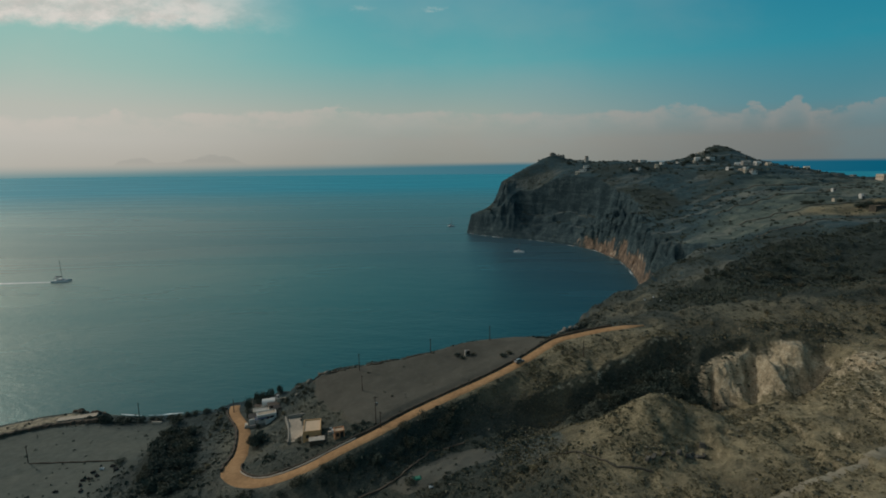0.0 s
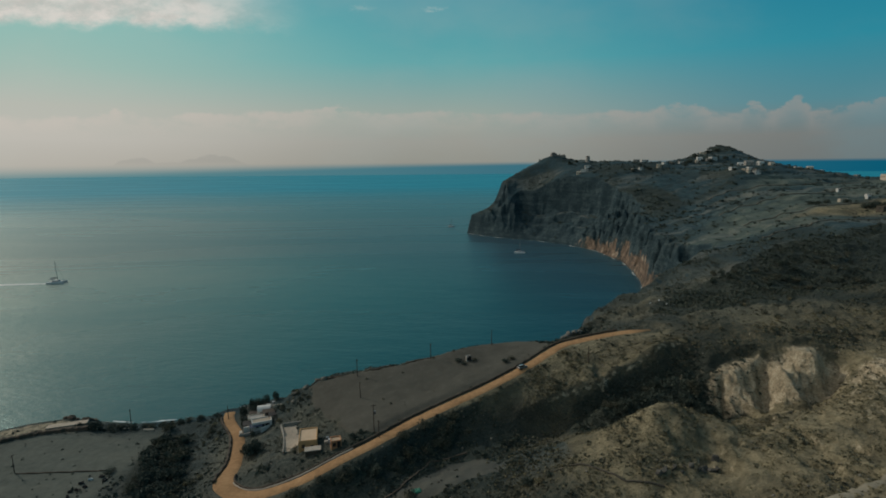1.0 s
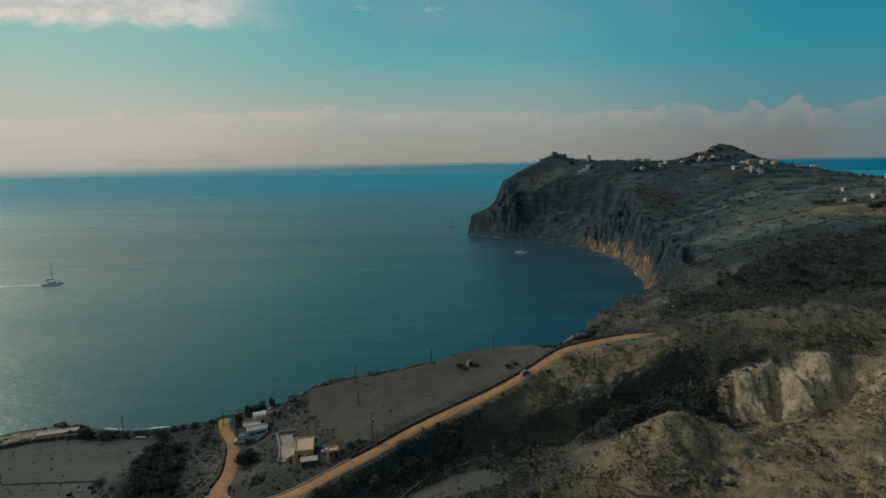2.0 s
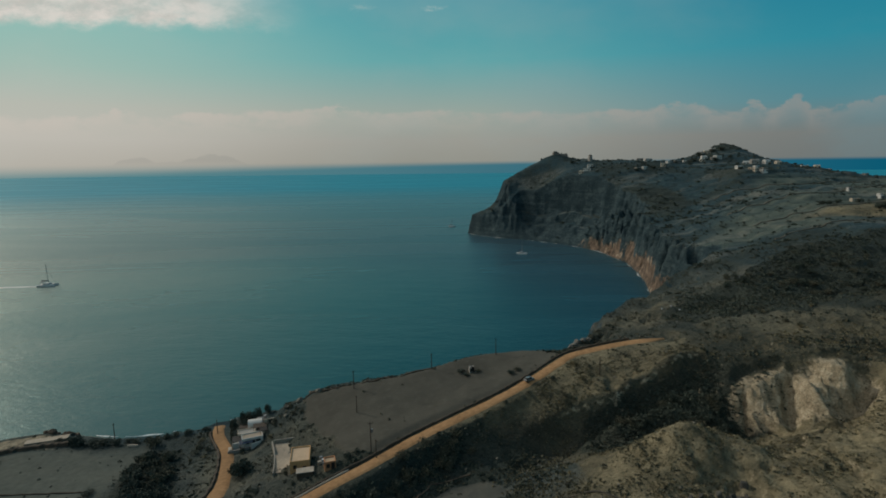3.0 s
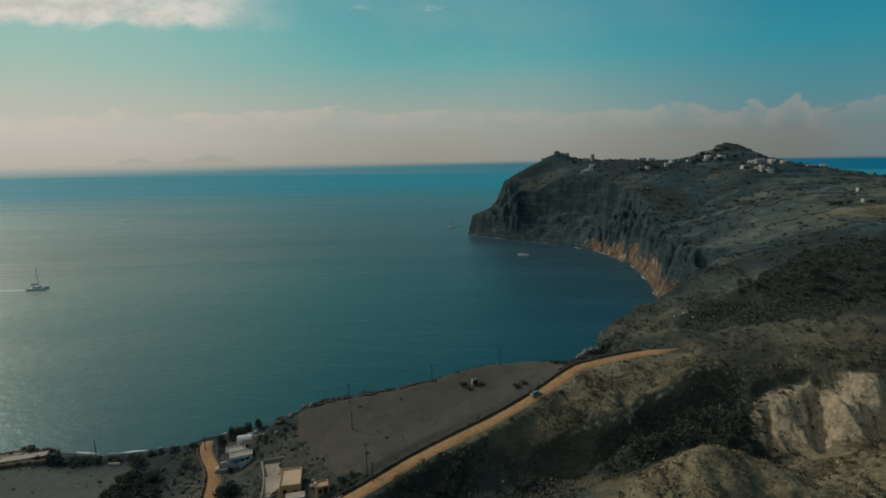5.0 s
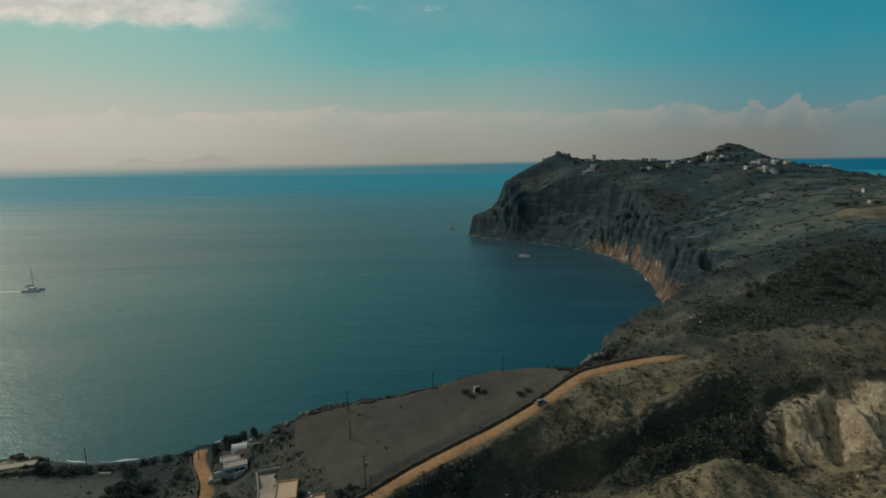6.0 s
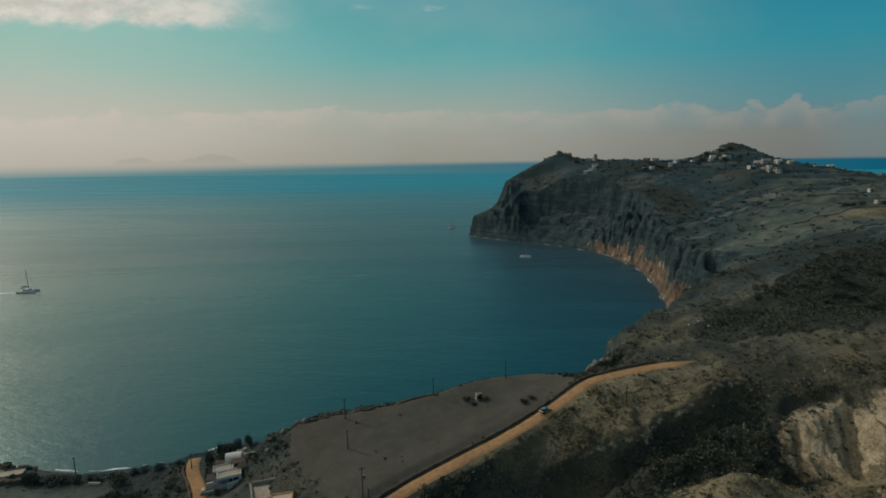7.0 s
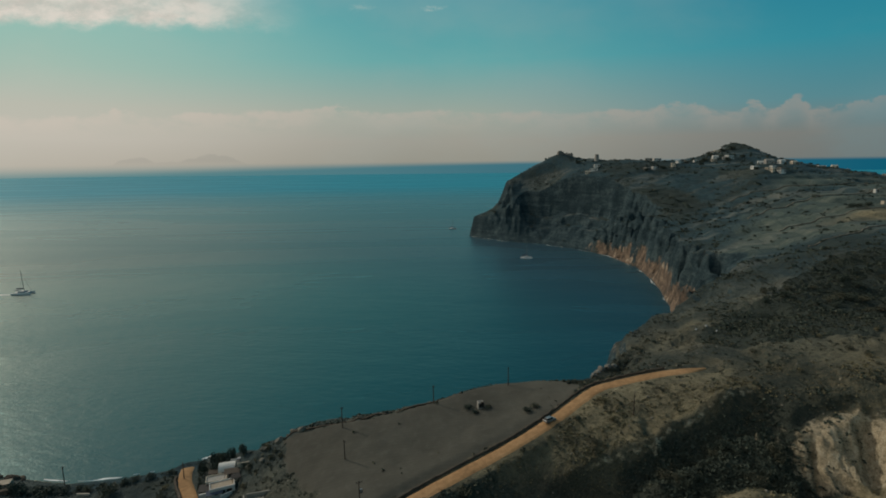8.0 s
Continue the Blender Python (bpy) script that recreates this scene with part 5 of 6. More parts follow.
house(8.1, 180.6, 10, 1.7, 1.6, 1.5, M_GREYWALL, M_KERB, "tiny stone field hut with a pale roof", "", False, ((0, -1, -0.2),), 1.0)

# windmill tower and ruined castle on the headland
mill_z = ground_at(192.7, 716.2)
mill = holder("windmill", 192.7, 716.2, mill_z)
mill.scale = (0.8, 0.8, 0.72)
tagged(mill, "old round windmill tower without sails", "windmill")
part("tower", tube((0, 0, -2), (0, 0, 8.5), 4.0, 3.1, 20), M_GREYWALL, mill)
part("cap", tube((0, 0, 8.5), (0, 0, 10.0), 3.2, 2.1, 20), M_STONE, mill)
part("door", box((0, -3.75, 1.2), (1.1, 0.5, 2.4)), M_DARKOPEN, mill)
part("window", box((0.6, -3.35, 5.6), (0.8, 0.5, 1.0)), M_DARKOPEN, mill)
cas_z = ground_at(156.6, 752.6)
M_RUIN = plain("weathered_masonry", (0.13, 0.125, 0.115), 0.95, 0.35, 0.5)
castle = holder("ruin", 156.6, 752.6, cas_z - 3.2)
tagged(castle, "ruined stone tower and walls on the headland top", "ruin")
part("tower", box((-2, 0, 1.5), (8, 7, 9), 6, 0.3, 0.92), M_RUIN, castle)
part("wall", box((8, 0, 0.6), (13, 6, 5.5), -4, 0.3, 0.95), M_RUIN, castle)
bm = bmesh.new()
for cx, hh in ((2.5, 0.9), (5.5, 1.6), (9.0, 0.7), (12.0, 1.2)):
    add_box(bm, (cx + 0.5, 0, 3.3 + hh / 2), (1.8, 4.4, hh), -4, 0.15)
part("battlement", bm, M_RUIN, castle)
part("tower_top", box((-2.6, 0, 6.6), (4.5, 5, 1.4), 6, 0.2, 0.9), M_RUIN, castle)

# ---------------------------------------------------------------- poles
POLES = [(-21.1, 143.3, 8.8, 1), (-31.5, 178.1, 6.3, 0), (-5.5, 184.9, 5.7, 0), (17.4, 191.1, 5.9, 0), (47.5, 167.3, 6, 0), (-117.3, 183.2, 6, 0), (-132.5, 148.3, 5.9, 1),
         (-80.4, 182.1, 5.6, 0), (-28.5, 165.1, 5.5, 0), (-19.3, 140.6, 5.4, 0)]
for i, (x, y, h, arm) in enumerate(POLES):
    p = holder("utility_pole", x, y, ground_at(x, y), 25 + 13 * i)
    tagged(p, "tall grey timber utility pole with a crossarm" if arm else "slim grey timber utility pole", "pole", group="utility poles")
    part("shaft", tube((0, 0, -0.6), (0.02 * i - 0.08, 0.05, h), 0.17, 0.11, 8), M_TIMBER, p)
    bar = part("crossarm", box((0, 0, h - 0.45), (1.5 if arm else 0.9, 0.12, 0.14)), M_TIMBER, p)
    for k in (-1, 0, 1):
        part("insulator", tube((k * (0.62 if arm else 0.36), 0, h - 0.38), (k * (0.62 if arm else 0.36), 0, h - 0.14), 0.06, 0.05, 6), M_GLASS, bar)
    if i == 0:
        part("transformer", box((0.35, 0, h - 2.6), (0.55, 0.5, 1.0), 0, 0.05), M_METAL, p, "grey transformer box")

# ---------------------------------------------------------------- car
cx, cy = 25.6, 168.3
car = holder("car", cx, cy, 27.17, 34.5)
car.scale = (0.9, 0.9, 0.9)
tagged(car, "small silver hatchback driving on the dirt road", "car")
bm = bmesh.new()
prof = [(-2.0, 0.35), (-2.02, 0.85), (-1.9, 0.95), (1.05, 0.98), (1.85, 0.86), (2.0, 0.6), (1.95, 0.32)]
loops = []
for yy, k in ((-0.84, 1), (0.84, 1)):
    loops.append([bm.verts.new((x, yy, z)) for x, z in prof])
for i in range(len(prof)):
    j = (i + 1) % len(prof)
    bm.faces.new((loops[0][i], loops[0][j], loops[1][j], loops[1][i]))
bm.faces.new(loops[0][::-1])
bm.faces.new(loops[1])
bmesh.ops.recalc_face_normals(bm, faces=bm.faces)
bmesh.ops.bevel(bm, geom=list(bm.edges), offset=0.05, segments=2, affect="EDGES")
body = part("body", bm, M_PAINT, car, smooth=False)
part("cabin", box((-0.45, 0, 1.2), (2.5, 1.5, 0.52), 0, 0.08, 0.8), M_GLASS, car, "dark tinted glass cabin")
part("roof", box((-0.5, 0, 1.49), (1.9, 1.18, 0.06), 0, 0.02), M_PAINT, car)
part("windscreen", box((0.72, 0, 1.2), (0.06, 1.2, 0.4)), M_GLASS, car)
for sx in (-1.25, 1.25):
    for sy in (-0.8, 0.8):
        wh = part("wheel", tube((sx, sy - 0.1, 0.31), (sx, sy + 0.1, 0.31), 0.31, 0.31, 14), M_BLACK, car)
        part("rim", tube((sx, sy - 0.11, 0.31), (sx, sy + 0.11, 0.31), 0.18, 0.18, 10), M_METAL, wh)
for sy in (-0.6, 0.6):
    part("headlight", box((1.97, sy, 0.68), (0.08, 0.34, 0.16), 0, 0.02), M_HULL, car)
    part("tail_light", box((-2.02, sy, 0.78), (0.06, 0.26, 0.2), 0, 0.02), M_TERRA, car)
    part("mirror", box((0.62, sy * 1.55, 1.02), (0.14, 0.16, 0.12), 0, 0.02), M_PAINT, car)

# ---------------------------------------------------------------- boats


def hull(bm, length, beam, depth, cy=0.0, top=1.2):
    """A slim hull with a raked bow."""
    rings = []
    for k in range(9):
        t = k / 8
        x = -length / 2 + length * t
        wide = beam / 2 * (0.75 + 0.25 * math.sin(math.pi * min(1, t * 1.4))) * (1 - max(0, (t - 0.45) / 0.55) ** 2.2)
        sheer = top + 0.35 * t * t
        rings.append([bm.verts.new(Vector(q)) for q in ((x, cy - wide, sheer), (x, cy - wide * 0.85, 0.1), (x, cy, -depth), (x, cy + wide * 0.85, 0.1), (x, cy + wide, sheer))])
    for a, b in zip(rings[:-1], rings[1:]):
        for i in range(4):
            bm.faces.new((a[i], a[i + 1], b[i + 1], b[i]))
        bm.faces.new((a[4], a[0], b[0], b[4]))
    bm.faces.new(rings[0])
    bmesh.ops.recalc_face_normals(bm, faces=bm.faces)


def catamaran(x, y, turn, length, mast, label):
    b = holder("catamaran", x, y, 0, turn)
    tagged(b, label, "boat", group="sailing boats")
    k = length / 14.0
    for s in (-1, 1):
        bm = bmesh.new()
        hull(bm, length, 1.7 * k, 0.5, s * 2.9 * k, 1.5 * k)
        part("hull", bm, M_HULL, b, smooth=False)
    part("bridge_deck", box((-1.0 * k, 0, 1.35 * k), (9.0 * k, 5.4 * k, 0.6 * k), 0, 0.1), M_HULL, b)
    cab = part("cabin", box((-0.6 * k, 0, 2.2 * k), (5.2 * k, 4.6 * k, 1.3 * k), 0, 0.2, 0.86), M_HULL, b)
    part("window_band", box((-0.3 * k, 0, 2.3 * k), (4.95 * k, 4.55 * k, 0.5 * k), 0, 0.1, 0.95), M_GLASS, cab)
    part("bimini", box((-4.0 * k, 0, 3.6 * k), (2.8 * k, 4.4 * k, 0.14), 0, 0.05), M_NAVY, b, "dark blue canvas bimini")
    for sx in (-5.2, -2.8):
        for sy in (-2.0, 2.0):
            part("bimini_post", tube((sx * k, sy * k, 1.6 * k), (sx * k, sy * k, 3.55 * k), 0.05, 0.05, 6), M_METAL, b)
    part("mast", tube((0.8 * k, 0, 1.6 * k), (0.1 * k, 0, mast), 0.2, 0.14, 8), M_METAL, b)
    part("boom", tube((0.7 * k, 0, 4.4 * k), (-4.9 * k, 0, 4.6 * k), 0.16, 0.13, 8), M_METAL, b)
    part("sail_bag", tube((0.4 * k, 0, 4.8 * k), (-4.6 * k, 0, 4.9 * k), 0.36, 0.26, 8), M_NAVY, b, "dark blue sail bag")
    part("forestay", tube((6.4 * k, 0, 1.7 * k), (0.2 * k, 0, mast * 0.93), 0.06, 0.05, 5), M_METAL, b)
    for s in (-1, 1):
        part("shroud", tube((-0.6 * k, s * 3.0 * k, 1.6 * k), (0.2 * k, 0, mast * 0.86), 0.04, 0.04, 5), M_METAL, b)
    return b


catamaran(-323, 429, 8, 13.5, 18.5, "white sailing catamaran under way with furled sails")
catamaran(81, 560, -6, 11.5, 15.0, "white catamaran at anchor with furled sails")
catamaran(11, 808, 20, 10.0, 13.0, "small white catamaran off the headland")
bm = bmesh.new()
last = None
for i in range(40):
    t = i / 39
    x, y = -329.8 - 56 * t, 427.8 - 6.5 * t
    w = (3.0 + 3.0 * t) * (1 + 0.35 * noise.noise(Vector((i * 0.5, 0, 0))))
    row = [bm.verts.new((x, y - w / 2 + 0.4 * noise.noise(Vector((i * 0.7, 5, 0))), 0.05)), bm.verts.new((x, y, 0.14)), bm.verts.new((x, y + w / 2, 0.05))]
    if last:
        bm.faces.new((last[0], last[1], row[1], row[0]))
        bm.faces.new((last[1], last[2], row[2], row[1]))
    last = row
bmesh.ops.recalc_face_normals(bm, faces=bm.faces)
wake = tagged(part("wake", bm, M_FOAM), "white foaming wake trailing behind a catamaran", "wake", kind="stuff")


# ---------------------------------------------------------------- plants


def raw_mesh(name, co, faces, mat):
    """A mesh from arrays, with faces all of one size."""
    me = bpy.data.meshes.new(name)
    n_side = faces.shape[1]
    me.vertices.add(len(co))
    me.vertices.foreach_set("co", co.astype(np.float32).ravel())
    me.loops.add(faces.size)
    me.loops.foreach_set("vertex_index", faces.astype(np.int32).ravel())
    me.polygons.add(len(faces))
    me.polygons.foreach_set("loop_start", np.arange(0, faces.size, n_side, dtype=np.int32))
    me.update(calc_edges=True)
    me.materials.append(mat)
    return me


def leaf_cloud(rng, count, lobes, leaf):
    """Small leaf clumps spread over several lobes, denser at their skin."""
    centres = np.array([(rng.uniform(-0.55, 0.55), rng.uniform(-0.55, 0.55), rng.uniform(0.45, 0.8), rng.uniform(0.32, 0.55)) for _ in range(lobes)])
    pick = centres[rng.randint(0, lobes, count)]
    v = rng.normal(size=(count, 3))
    v /= np.linalg.norm(v, axis=1)[:, None]
    p = pick[:, :3] + v * (pick[:, 3] * rng.uniform(0.6, 1.08, count))[:, None]
    p[:, 2] = np.maximum(p[:, 2], 0.03)
    a, b = rng.normal(size=(count, 3)), rng.normal(size=(count, 3))
    a /= np.linalg.norm(a, axis=1)[:, None]
    b -= a * (a * b).sum(1)[:, None]
    b /= np.linalg.norm(b, axis=1)[:, None]
    s = leaf * rng.uniform(0.6, 1.4, count)[:, None]
    co = np.stack([p - a * s, p - b * s * 0.7, p + a * s, p + b * s * 0.7], 1).reshape(-1, 3)
    return co, np.arange(count * 4).reshape(-1, 4)


def bush_kind(seed, mat, count=560, lobes=8, leaf=0.08, trunk=0.45):
    rng = np.random.RandomState(seed)
    b = holder("bush", 0, 0, -80)
    bm = bmesh.new()
    add_tube(bm, (0, 0, -0.15), (0.02, 0.0, trunk), 0.06, 0.035, 6)
    for k in range(4):
        a = k * 1.6 + seed
        add_tube(bm, (0, 0, trunk * 0.35), (0.38 * math.cos(a), 0.38 * math.sin(a), trunk + 0.2), 0.035, 0.012, 5)
    part("trunk", bm, M_BARK, b)
    co, fa = leaf_cloud(rng, count, lobes, leaf)
    crown = new("crown", raw_mesh("crown", co, fa, mat))
    crown.parent = b
    return b


KINDS = [bush_kind(1, M_LEAF), bush_kind(2, M_LEAF, 600, 10), bush_kind(3, M_OLIVE), bush_kind(4, M_OLIVE, 380, 6), bush_kind(5, M_DRY, 340, 8, 0.075)]
WORDS = ["dense dark green bush", "broad dark green bush", "olive green bush", "small olive scrub bush", "dry brown bush"]
used_kind = set()


def plant(kind, x, y, r, h, where, group, name="bush"):
    m = pose(x, y, ground_at(x, y) - 0.05, 0, 0, (x * 37 + y * 53) % 360) @ Matrix.Diagonal((r, r, h, 1))
    src = KINDS[kind]
    if kind in used_kind:
        ob = copy_thing(src, Matrix.Identity(4))
    else:
        used_kind.add(kind)
        ob = src
    ob.matrix_basis = m
    ob.name = name
    tagged(ob, WORDS[kind].replace("bush", name.replace("_", " ")) + " " + where, name.replace("_", " "), group=group)
    return ob


rnd = random.Random(21)


def thicket(count, inside_of, size, kinds, where, group):
    done = tries = 0
    while done < count and tries < count * 40:
        tries += 1
        x, y = inside_of()
        d = min((x - q[0]) ** 2 + (y - q[1]) ** 2 for q in ROAD_LINE) ** 0.5
        if d < 3.6:
            continue
        r = rnd.uniform(*size)
        plant(rnd.choice(kinds), x, y, r, r * rnd.uniform(0.75, 1.15), where, group)
        done += 1


def blob(cx, cy, rx, ry):
    def f():
        a, k = rnd.uniform(0, 2 * math.pi), math.sqrt(rnd.random())
        return cx + rx * k * math.cos(a), cy + ry * k * math.sin(a)
    return f


def below_road(i0, i1, near, far_):
    def f():
        i = rnd.randint(i0, i1)
        p, q = ROAD_LINE[i], ROAD_LINE[i + 1]
        t = Vector((q[0] - p[0], q[1] - p[1], 0)).normalized()
        o = rnd.uniform(near, far_)
        return p[0] + t.y * o, p[1] - t.x * o
    return f




def ditch_strip():
    t = rnd.uniform(0, 1)
    return -80.5 - 14 * t + rnd.uniform(-6.5, 6.5), 129 + 38 * t


thicket(64, ditch_strip, (1.4, 3.0), (0, 1, 0, 1, 2), "in the overgrown ditch by the fields", "ditch bushes")
thicket(10, blob(-79.3, 138.3, 8.5, 7.6), (0.9, 1.8), (2, 4, 3), "on the bank below the road bend", "bank bushes")
thicket(40, below_road(34, 66, 3.8, 10), (1.2, 2.6), (0, 1, 2, 2, 3), "on the shaded bank below the dirt road", "roadside bushes")
thicket(12, below_road(70, 92, 4, 16), (0.8, 1.7), (1, 2, 3, 4), "on the slope below the dirt road", "slope bushes")
thicket(34, blob(62.5, 148, 15.5, 8.8), (1.0, 2.6), (0, 1, 0, 2), "in the dark ravine below the pale rocks", "ravine bushes")
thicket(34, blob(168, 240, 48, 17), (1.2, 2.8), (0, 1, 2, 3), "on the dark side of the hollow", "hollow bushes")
thicket(16, blob(114, 179.2, 32.8, 15.4), (0.6, 1.3), (2, 3, 4), "on the dry hillside bench", "hillside bushes")
thicket(14, blob(-54.8, 172.6, 9.5, 9.5), (0.6, 1.4), (2, 3, 4), "on the rocky bluff above the sea", "bluff bushes")
thicket(8, blob(-79.5, 174.2, 5.6, 11.1), (0.8, 1.6), (2, 3, 4), "beside the lower end of the dirt road", "roadside bushes")
for x, y, r, h, k in ((-133.6, 178.6, 1.5, 1.5, 1), (-130.6, 178.8, 1.7, 1.9, 0), (-127.2, 177.6, 2.2, 3.0, 1), (-124.6, 177.4, 2.3, 2.7, 0), (-120.2, 177, 2.3, 2.0, 1), (-116.8, 176.6, 2.6, 2.3, 0), (-113.4, 177.2, 2.0, 1.9, 1), (-109.4, 178.4, 1.6, 1.6, 0), (-106.8, 178.8, 1.7, 1.4, 2),
                      (-103.4, 180.4, 1.5, 1.4, 1), (-99.8, 175.9, 2.7, 3.2, 2), (-98.4, 181.8, 1.8, 1.6, 0), (-95.2, 183.2, 1.7, 1.5, 2), (-91.4, 183.6, 1.8, 1.6, 1), (-86.9, 186.6, 1.5, 1.4, 0), (-138.2, 176.4, 1.3, 1.2, 1), (-141.6, 175.4, 1.4, 1.3, 0), (-145.6, 173.6, 1.3, 1.2, 1), (-149.4, 171.8, 1.4, 1.2, 0), (-153.6, 168.8, 1.3, 1.1, 1)):
    plant(k, x, y, r * 1.2, h * 1.0, "along the low shore behind the beach", "shore bushes")
for x, y, r, h, k in ((-74.6, 183.3, 2.21, 4.6, 0), (-72.2, 185.8, 2.02, 4.2, 1), (-69.6, 184, 2.41, 5.0, 0), (-67.4, 185.5, 1.85, 4.4, 1), (-71.5, 174.3, 1.31, 3.8, 0), (-63.2, 184.6, 1.7, 3.2, 1), (-59.8, 176.2, 1.2, 2.2, 0), (-65.6, 166.4, 1.1, 1.6, 1), (-70.4, 180.4, 1.9, 4.0, 1)):
    plant(k, x, y, r, h, "beside the white cottages", "cottage trees", "tree")
for x, y, r, h, k, where in ((-60, 150.6, 4.0, 4.2, 1, "on the knoll inside the road bend"), (-58.7, 151.4, 3.3, 3.7, 0, "on the knoll inside the road bend"), (-61.2, 151.8, 3.2, 3.5, 1, "on the knoll inside the road bend"), (-50.8, 135.8, 1.45, 1.1, 0, "on the knoll inside the road bend"), (-102, 146.9, 2.4, 1.3, 0, "at the corner of a tilled field"),
                             (-44, 141.6, 0.86, 1.2, 2, "beside the concrete yard"), (-27.2, 142, 1.44, 1.3, 0, "beside the terracotta hut"), (-25.3, 143.9, 1.25, 1.0, 0, "beside the terracotta hut"),
                             (4.6, 180.3, 1.82, 1.2, 0, "beside the tiny field hut"), (6.5, 178.2, 1.35, 0.9, 1, "beside the tiny field hut"), (10.2, 180, 1.15, 1.0, 2, "beside the tiny field hut"), (20.9, 174.9, 1.74, 1.3, 1, "at the upper end of the field"),
                             (23.1, 176.8, 1.54, 1.2, 2, "at the upper end of the field"), (41.2, 184, 1.64, 1.2, 0, "beside the dirt road"), (44.1, 184.9, 1.26, 1.0, 0, "beside the dirt road"), (35.4, 180, 1.16, 0.8, 1, "beside the dirt road"),
                             (16.6, 116.6, 1.86, 1.6, 2, "on the dry brown slope"), (19.5, 118.5, 2.06, 1.8, 1, "on the dry brown slope"), (22, 116.3, 1.77, 1.6, 4, "on the dry brown slope"), (24.4, 117.2, 1.37, 1.2, 2, "on the dry brown slope"),
                             (-0.9, 143.7, 2.9, 2.6, 0, "below the dirt road"), (2.4, 145.1, 2.7, 2.4, 1, "below the dirt road"), (10.1, 135, 1.55, 1.3, 0, "at the corner of a small field"), (-9.7, 121.2, 2.14, 1.6, 2, "beside a terrace wall")):
    plant(k, x, y, r, h, where, "single bushes")
for x, y, s in ((285.4, 356.9, 3.65), (290.1, 359.5, 4.09), (295.9, 360.6, 3.63), (301.3, 358.7, 3.27), (306.8, 361.2, 3.62), (293.4, 385, 2.69), (271.3, 388.7, 3.06), (277.7, 391.2, 2.7), (284.2, 393.6, 2.69), (297.2, 658.5, 3.43), (312.5, 681.2, 4.29), (354.3, 696.8, 4.3), (366.3, 695.1, 3.87), (336.7, 673.9, 3.86), (284.3, 668.5, 3.42),
                (169.5, 716.2, 3.85), (178.1, 719.9, 3), (224.1, 632.9, 3.4), (245.3, 639.7, 3.41), (302.6, 556.5, 2.58), (329.2, 561.2, 3.02), (373.7, 755.7, 4.3), (385.8, 759.2, 5.16), (350.4, 747.1, 4.3), (341.6, 725.5, 4.3)):
    plant(rnd.choice((0, 1)), x, y, s * 1.2, s, "among the plateau houses", "plateau trees", "tree")
for i in range(len(KINDS)):
    if i not in used_kind:
        plant(i, 58 + i, 170, 1, 1, "on the slope", "slope bushes")

# low scrub and stones over the open ground
rng = np.random.RandomState(9)
COVER, COVER2 = covers()


def sample(grid, x, y):
    i = np.clip(np.searchsorted(gx, x) - 1, 0, len(gx) - 2)
    j = np.clip(np.searchsorted(gy, y) - 1, 0, len(gy) - 2)
    u, v = (x - gx[i]) / (gx[i + 1] - gx[i]), (y - gy[j]) / (gy[j + 1] - gy[j])
    return (grid[j, i] * (1 - u) + grid[j, i + 1] * u) * (1 - v) + (grid[j + 1, i] * (1 - u) + grid[j + 1, i + 1] * u) * v


def scatter(count, x0, x1, y0, y1, weight_of):
    x, y = rng.uniform(x0, x1, count * 6), rng.uniform(y0, y1, count * 6)
    ok = rng.rand(len(x)) < weight_of(x, y)
    ok &= (sample(MASK["d"], x, y) > 4) & (sample(MASK["road"], x, y) > 3.0)
    x, y = x[ok][:count], y[ok][:count]
    return np.stack([x, y, sample(GZ, x, y)], -1)


def tufts(pts, lo, hi, leaves=8):
    """Each a dome of small upright leaf clumps."""
    n_p = len(pts)
    size = rng.uniform(lo, hi, n_p) * (0.6 + 0.8 * rng.rand(n_p) ** 2)
    a = rng.uniform(0, 2 * np.pi, (n_p, leaves))
    r = np.sqrt(rng.rand(n_p, leaves)) * size[:, None] * 0.8
    p = np.repeat(pts[:, None, :], leaves, 1).copy()
    p[..., 0] += r * np.cos(a)
    p[..., 1] += r * np.sin(a)
    p[..., 2] += size[:, None] * 0.38 * (1 - (r / size[:, None]) ** 2)
    u = rng.normal(size=(n_p, leaves, 3))
    u[..., 2] *= 0.5
    u /= np.linalg.norm(u, axis=-1)[..., None]
    w = rng.normal(size=(n_p, leaves, 3)) + np.array([0, 0, 1.0])
    w -= u * (u * w).sum(-1)[..., None]
    w /= np.linalg.norm(w, axis=-1)[..., None]
    s = size[:, None, None] * 0.42
    co = np.stack([p - u * s, p - w * s * 0.8, p + u * s, p + w * s * 0.8], 2).reshape(-1, 3)
    return co, np.arange(len(co)).reshape(-1, 4)


def stones(pts, lo, hi):
    n_p = len(pts)
    corner = np.array([(x, y, z) for z in (-1, 1) for y in (-1, 1) for x in (-1, 1)], float)
    quad = np.array([(0, 2, 3, 1), (4, 5, 7, 6), (0, 1, 5, 4), (2, 6, 7, 3), (0, 4, 6, 2), (1, 3, 7, 5)])
    size = (lo + (hi - lo) * rng.rand(n_p) ** 3)[:, None, None]
    c = corner[None] * rng.uniform(0.45, 1.0, (n_p, 8, 3)) * np.array([1.0, 0.8, 0.6])
    a = rng.uniform(0, np.pi, n_p)
    ca, sa = np.cos(a)[:, None], np.sin(a)[:, None]
    x, y = c[..., 0] * ca - c[..., 1] * sa, c[..., 0] * sa + c[..., 1] * ca
    c = np.stack([x, y, c[..., 2]], -1) * size * 0.5 + pts[:, None, :]
    return c.reshape(-1, 3), (quad[None] + 8 * np.arange(n_p)[:, None, None]).reshape(-1, 4)


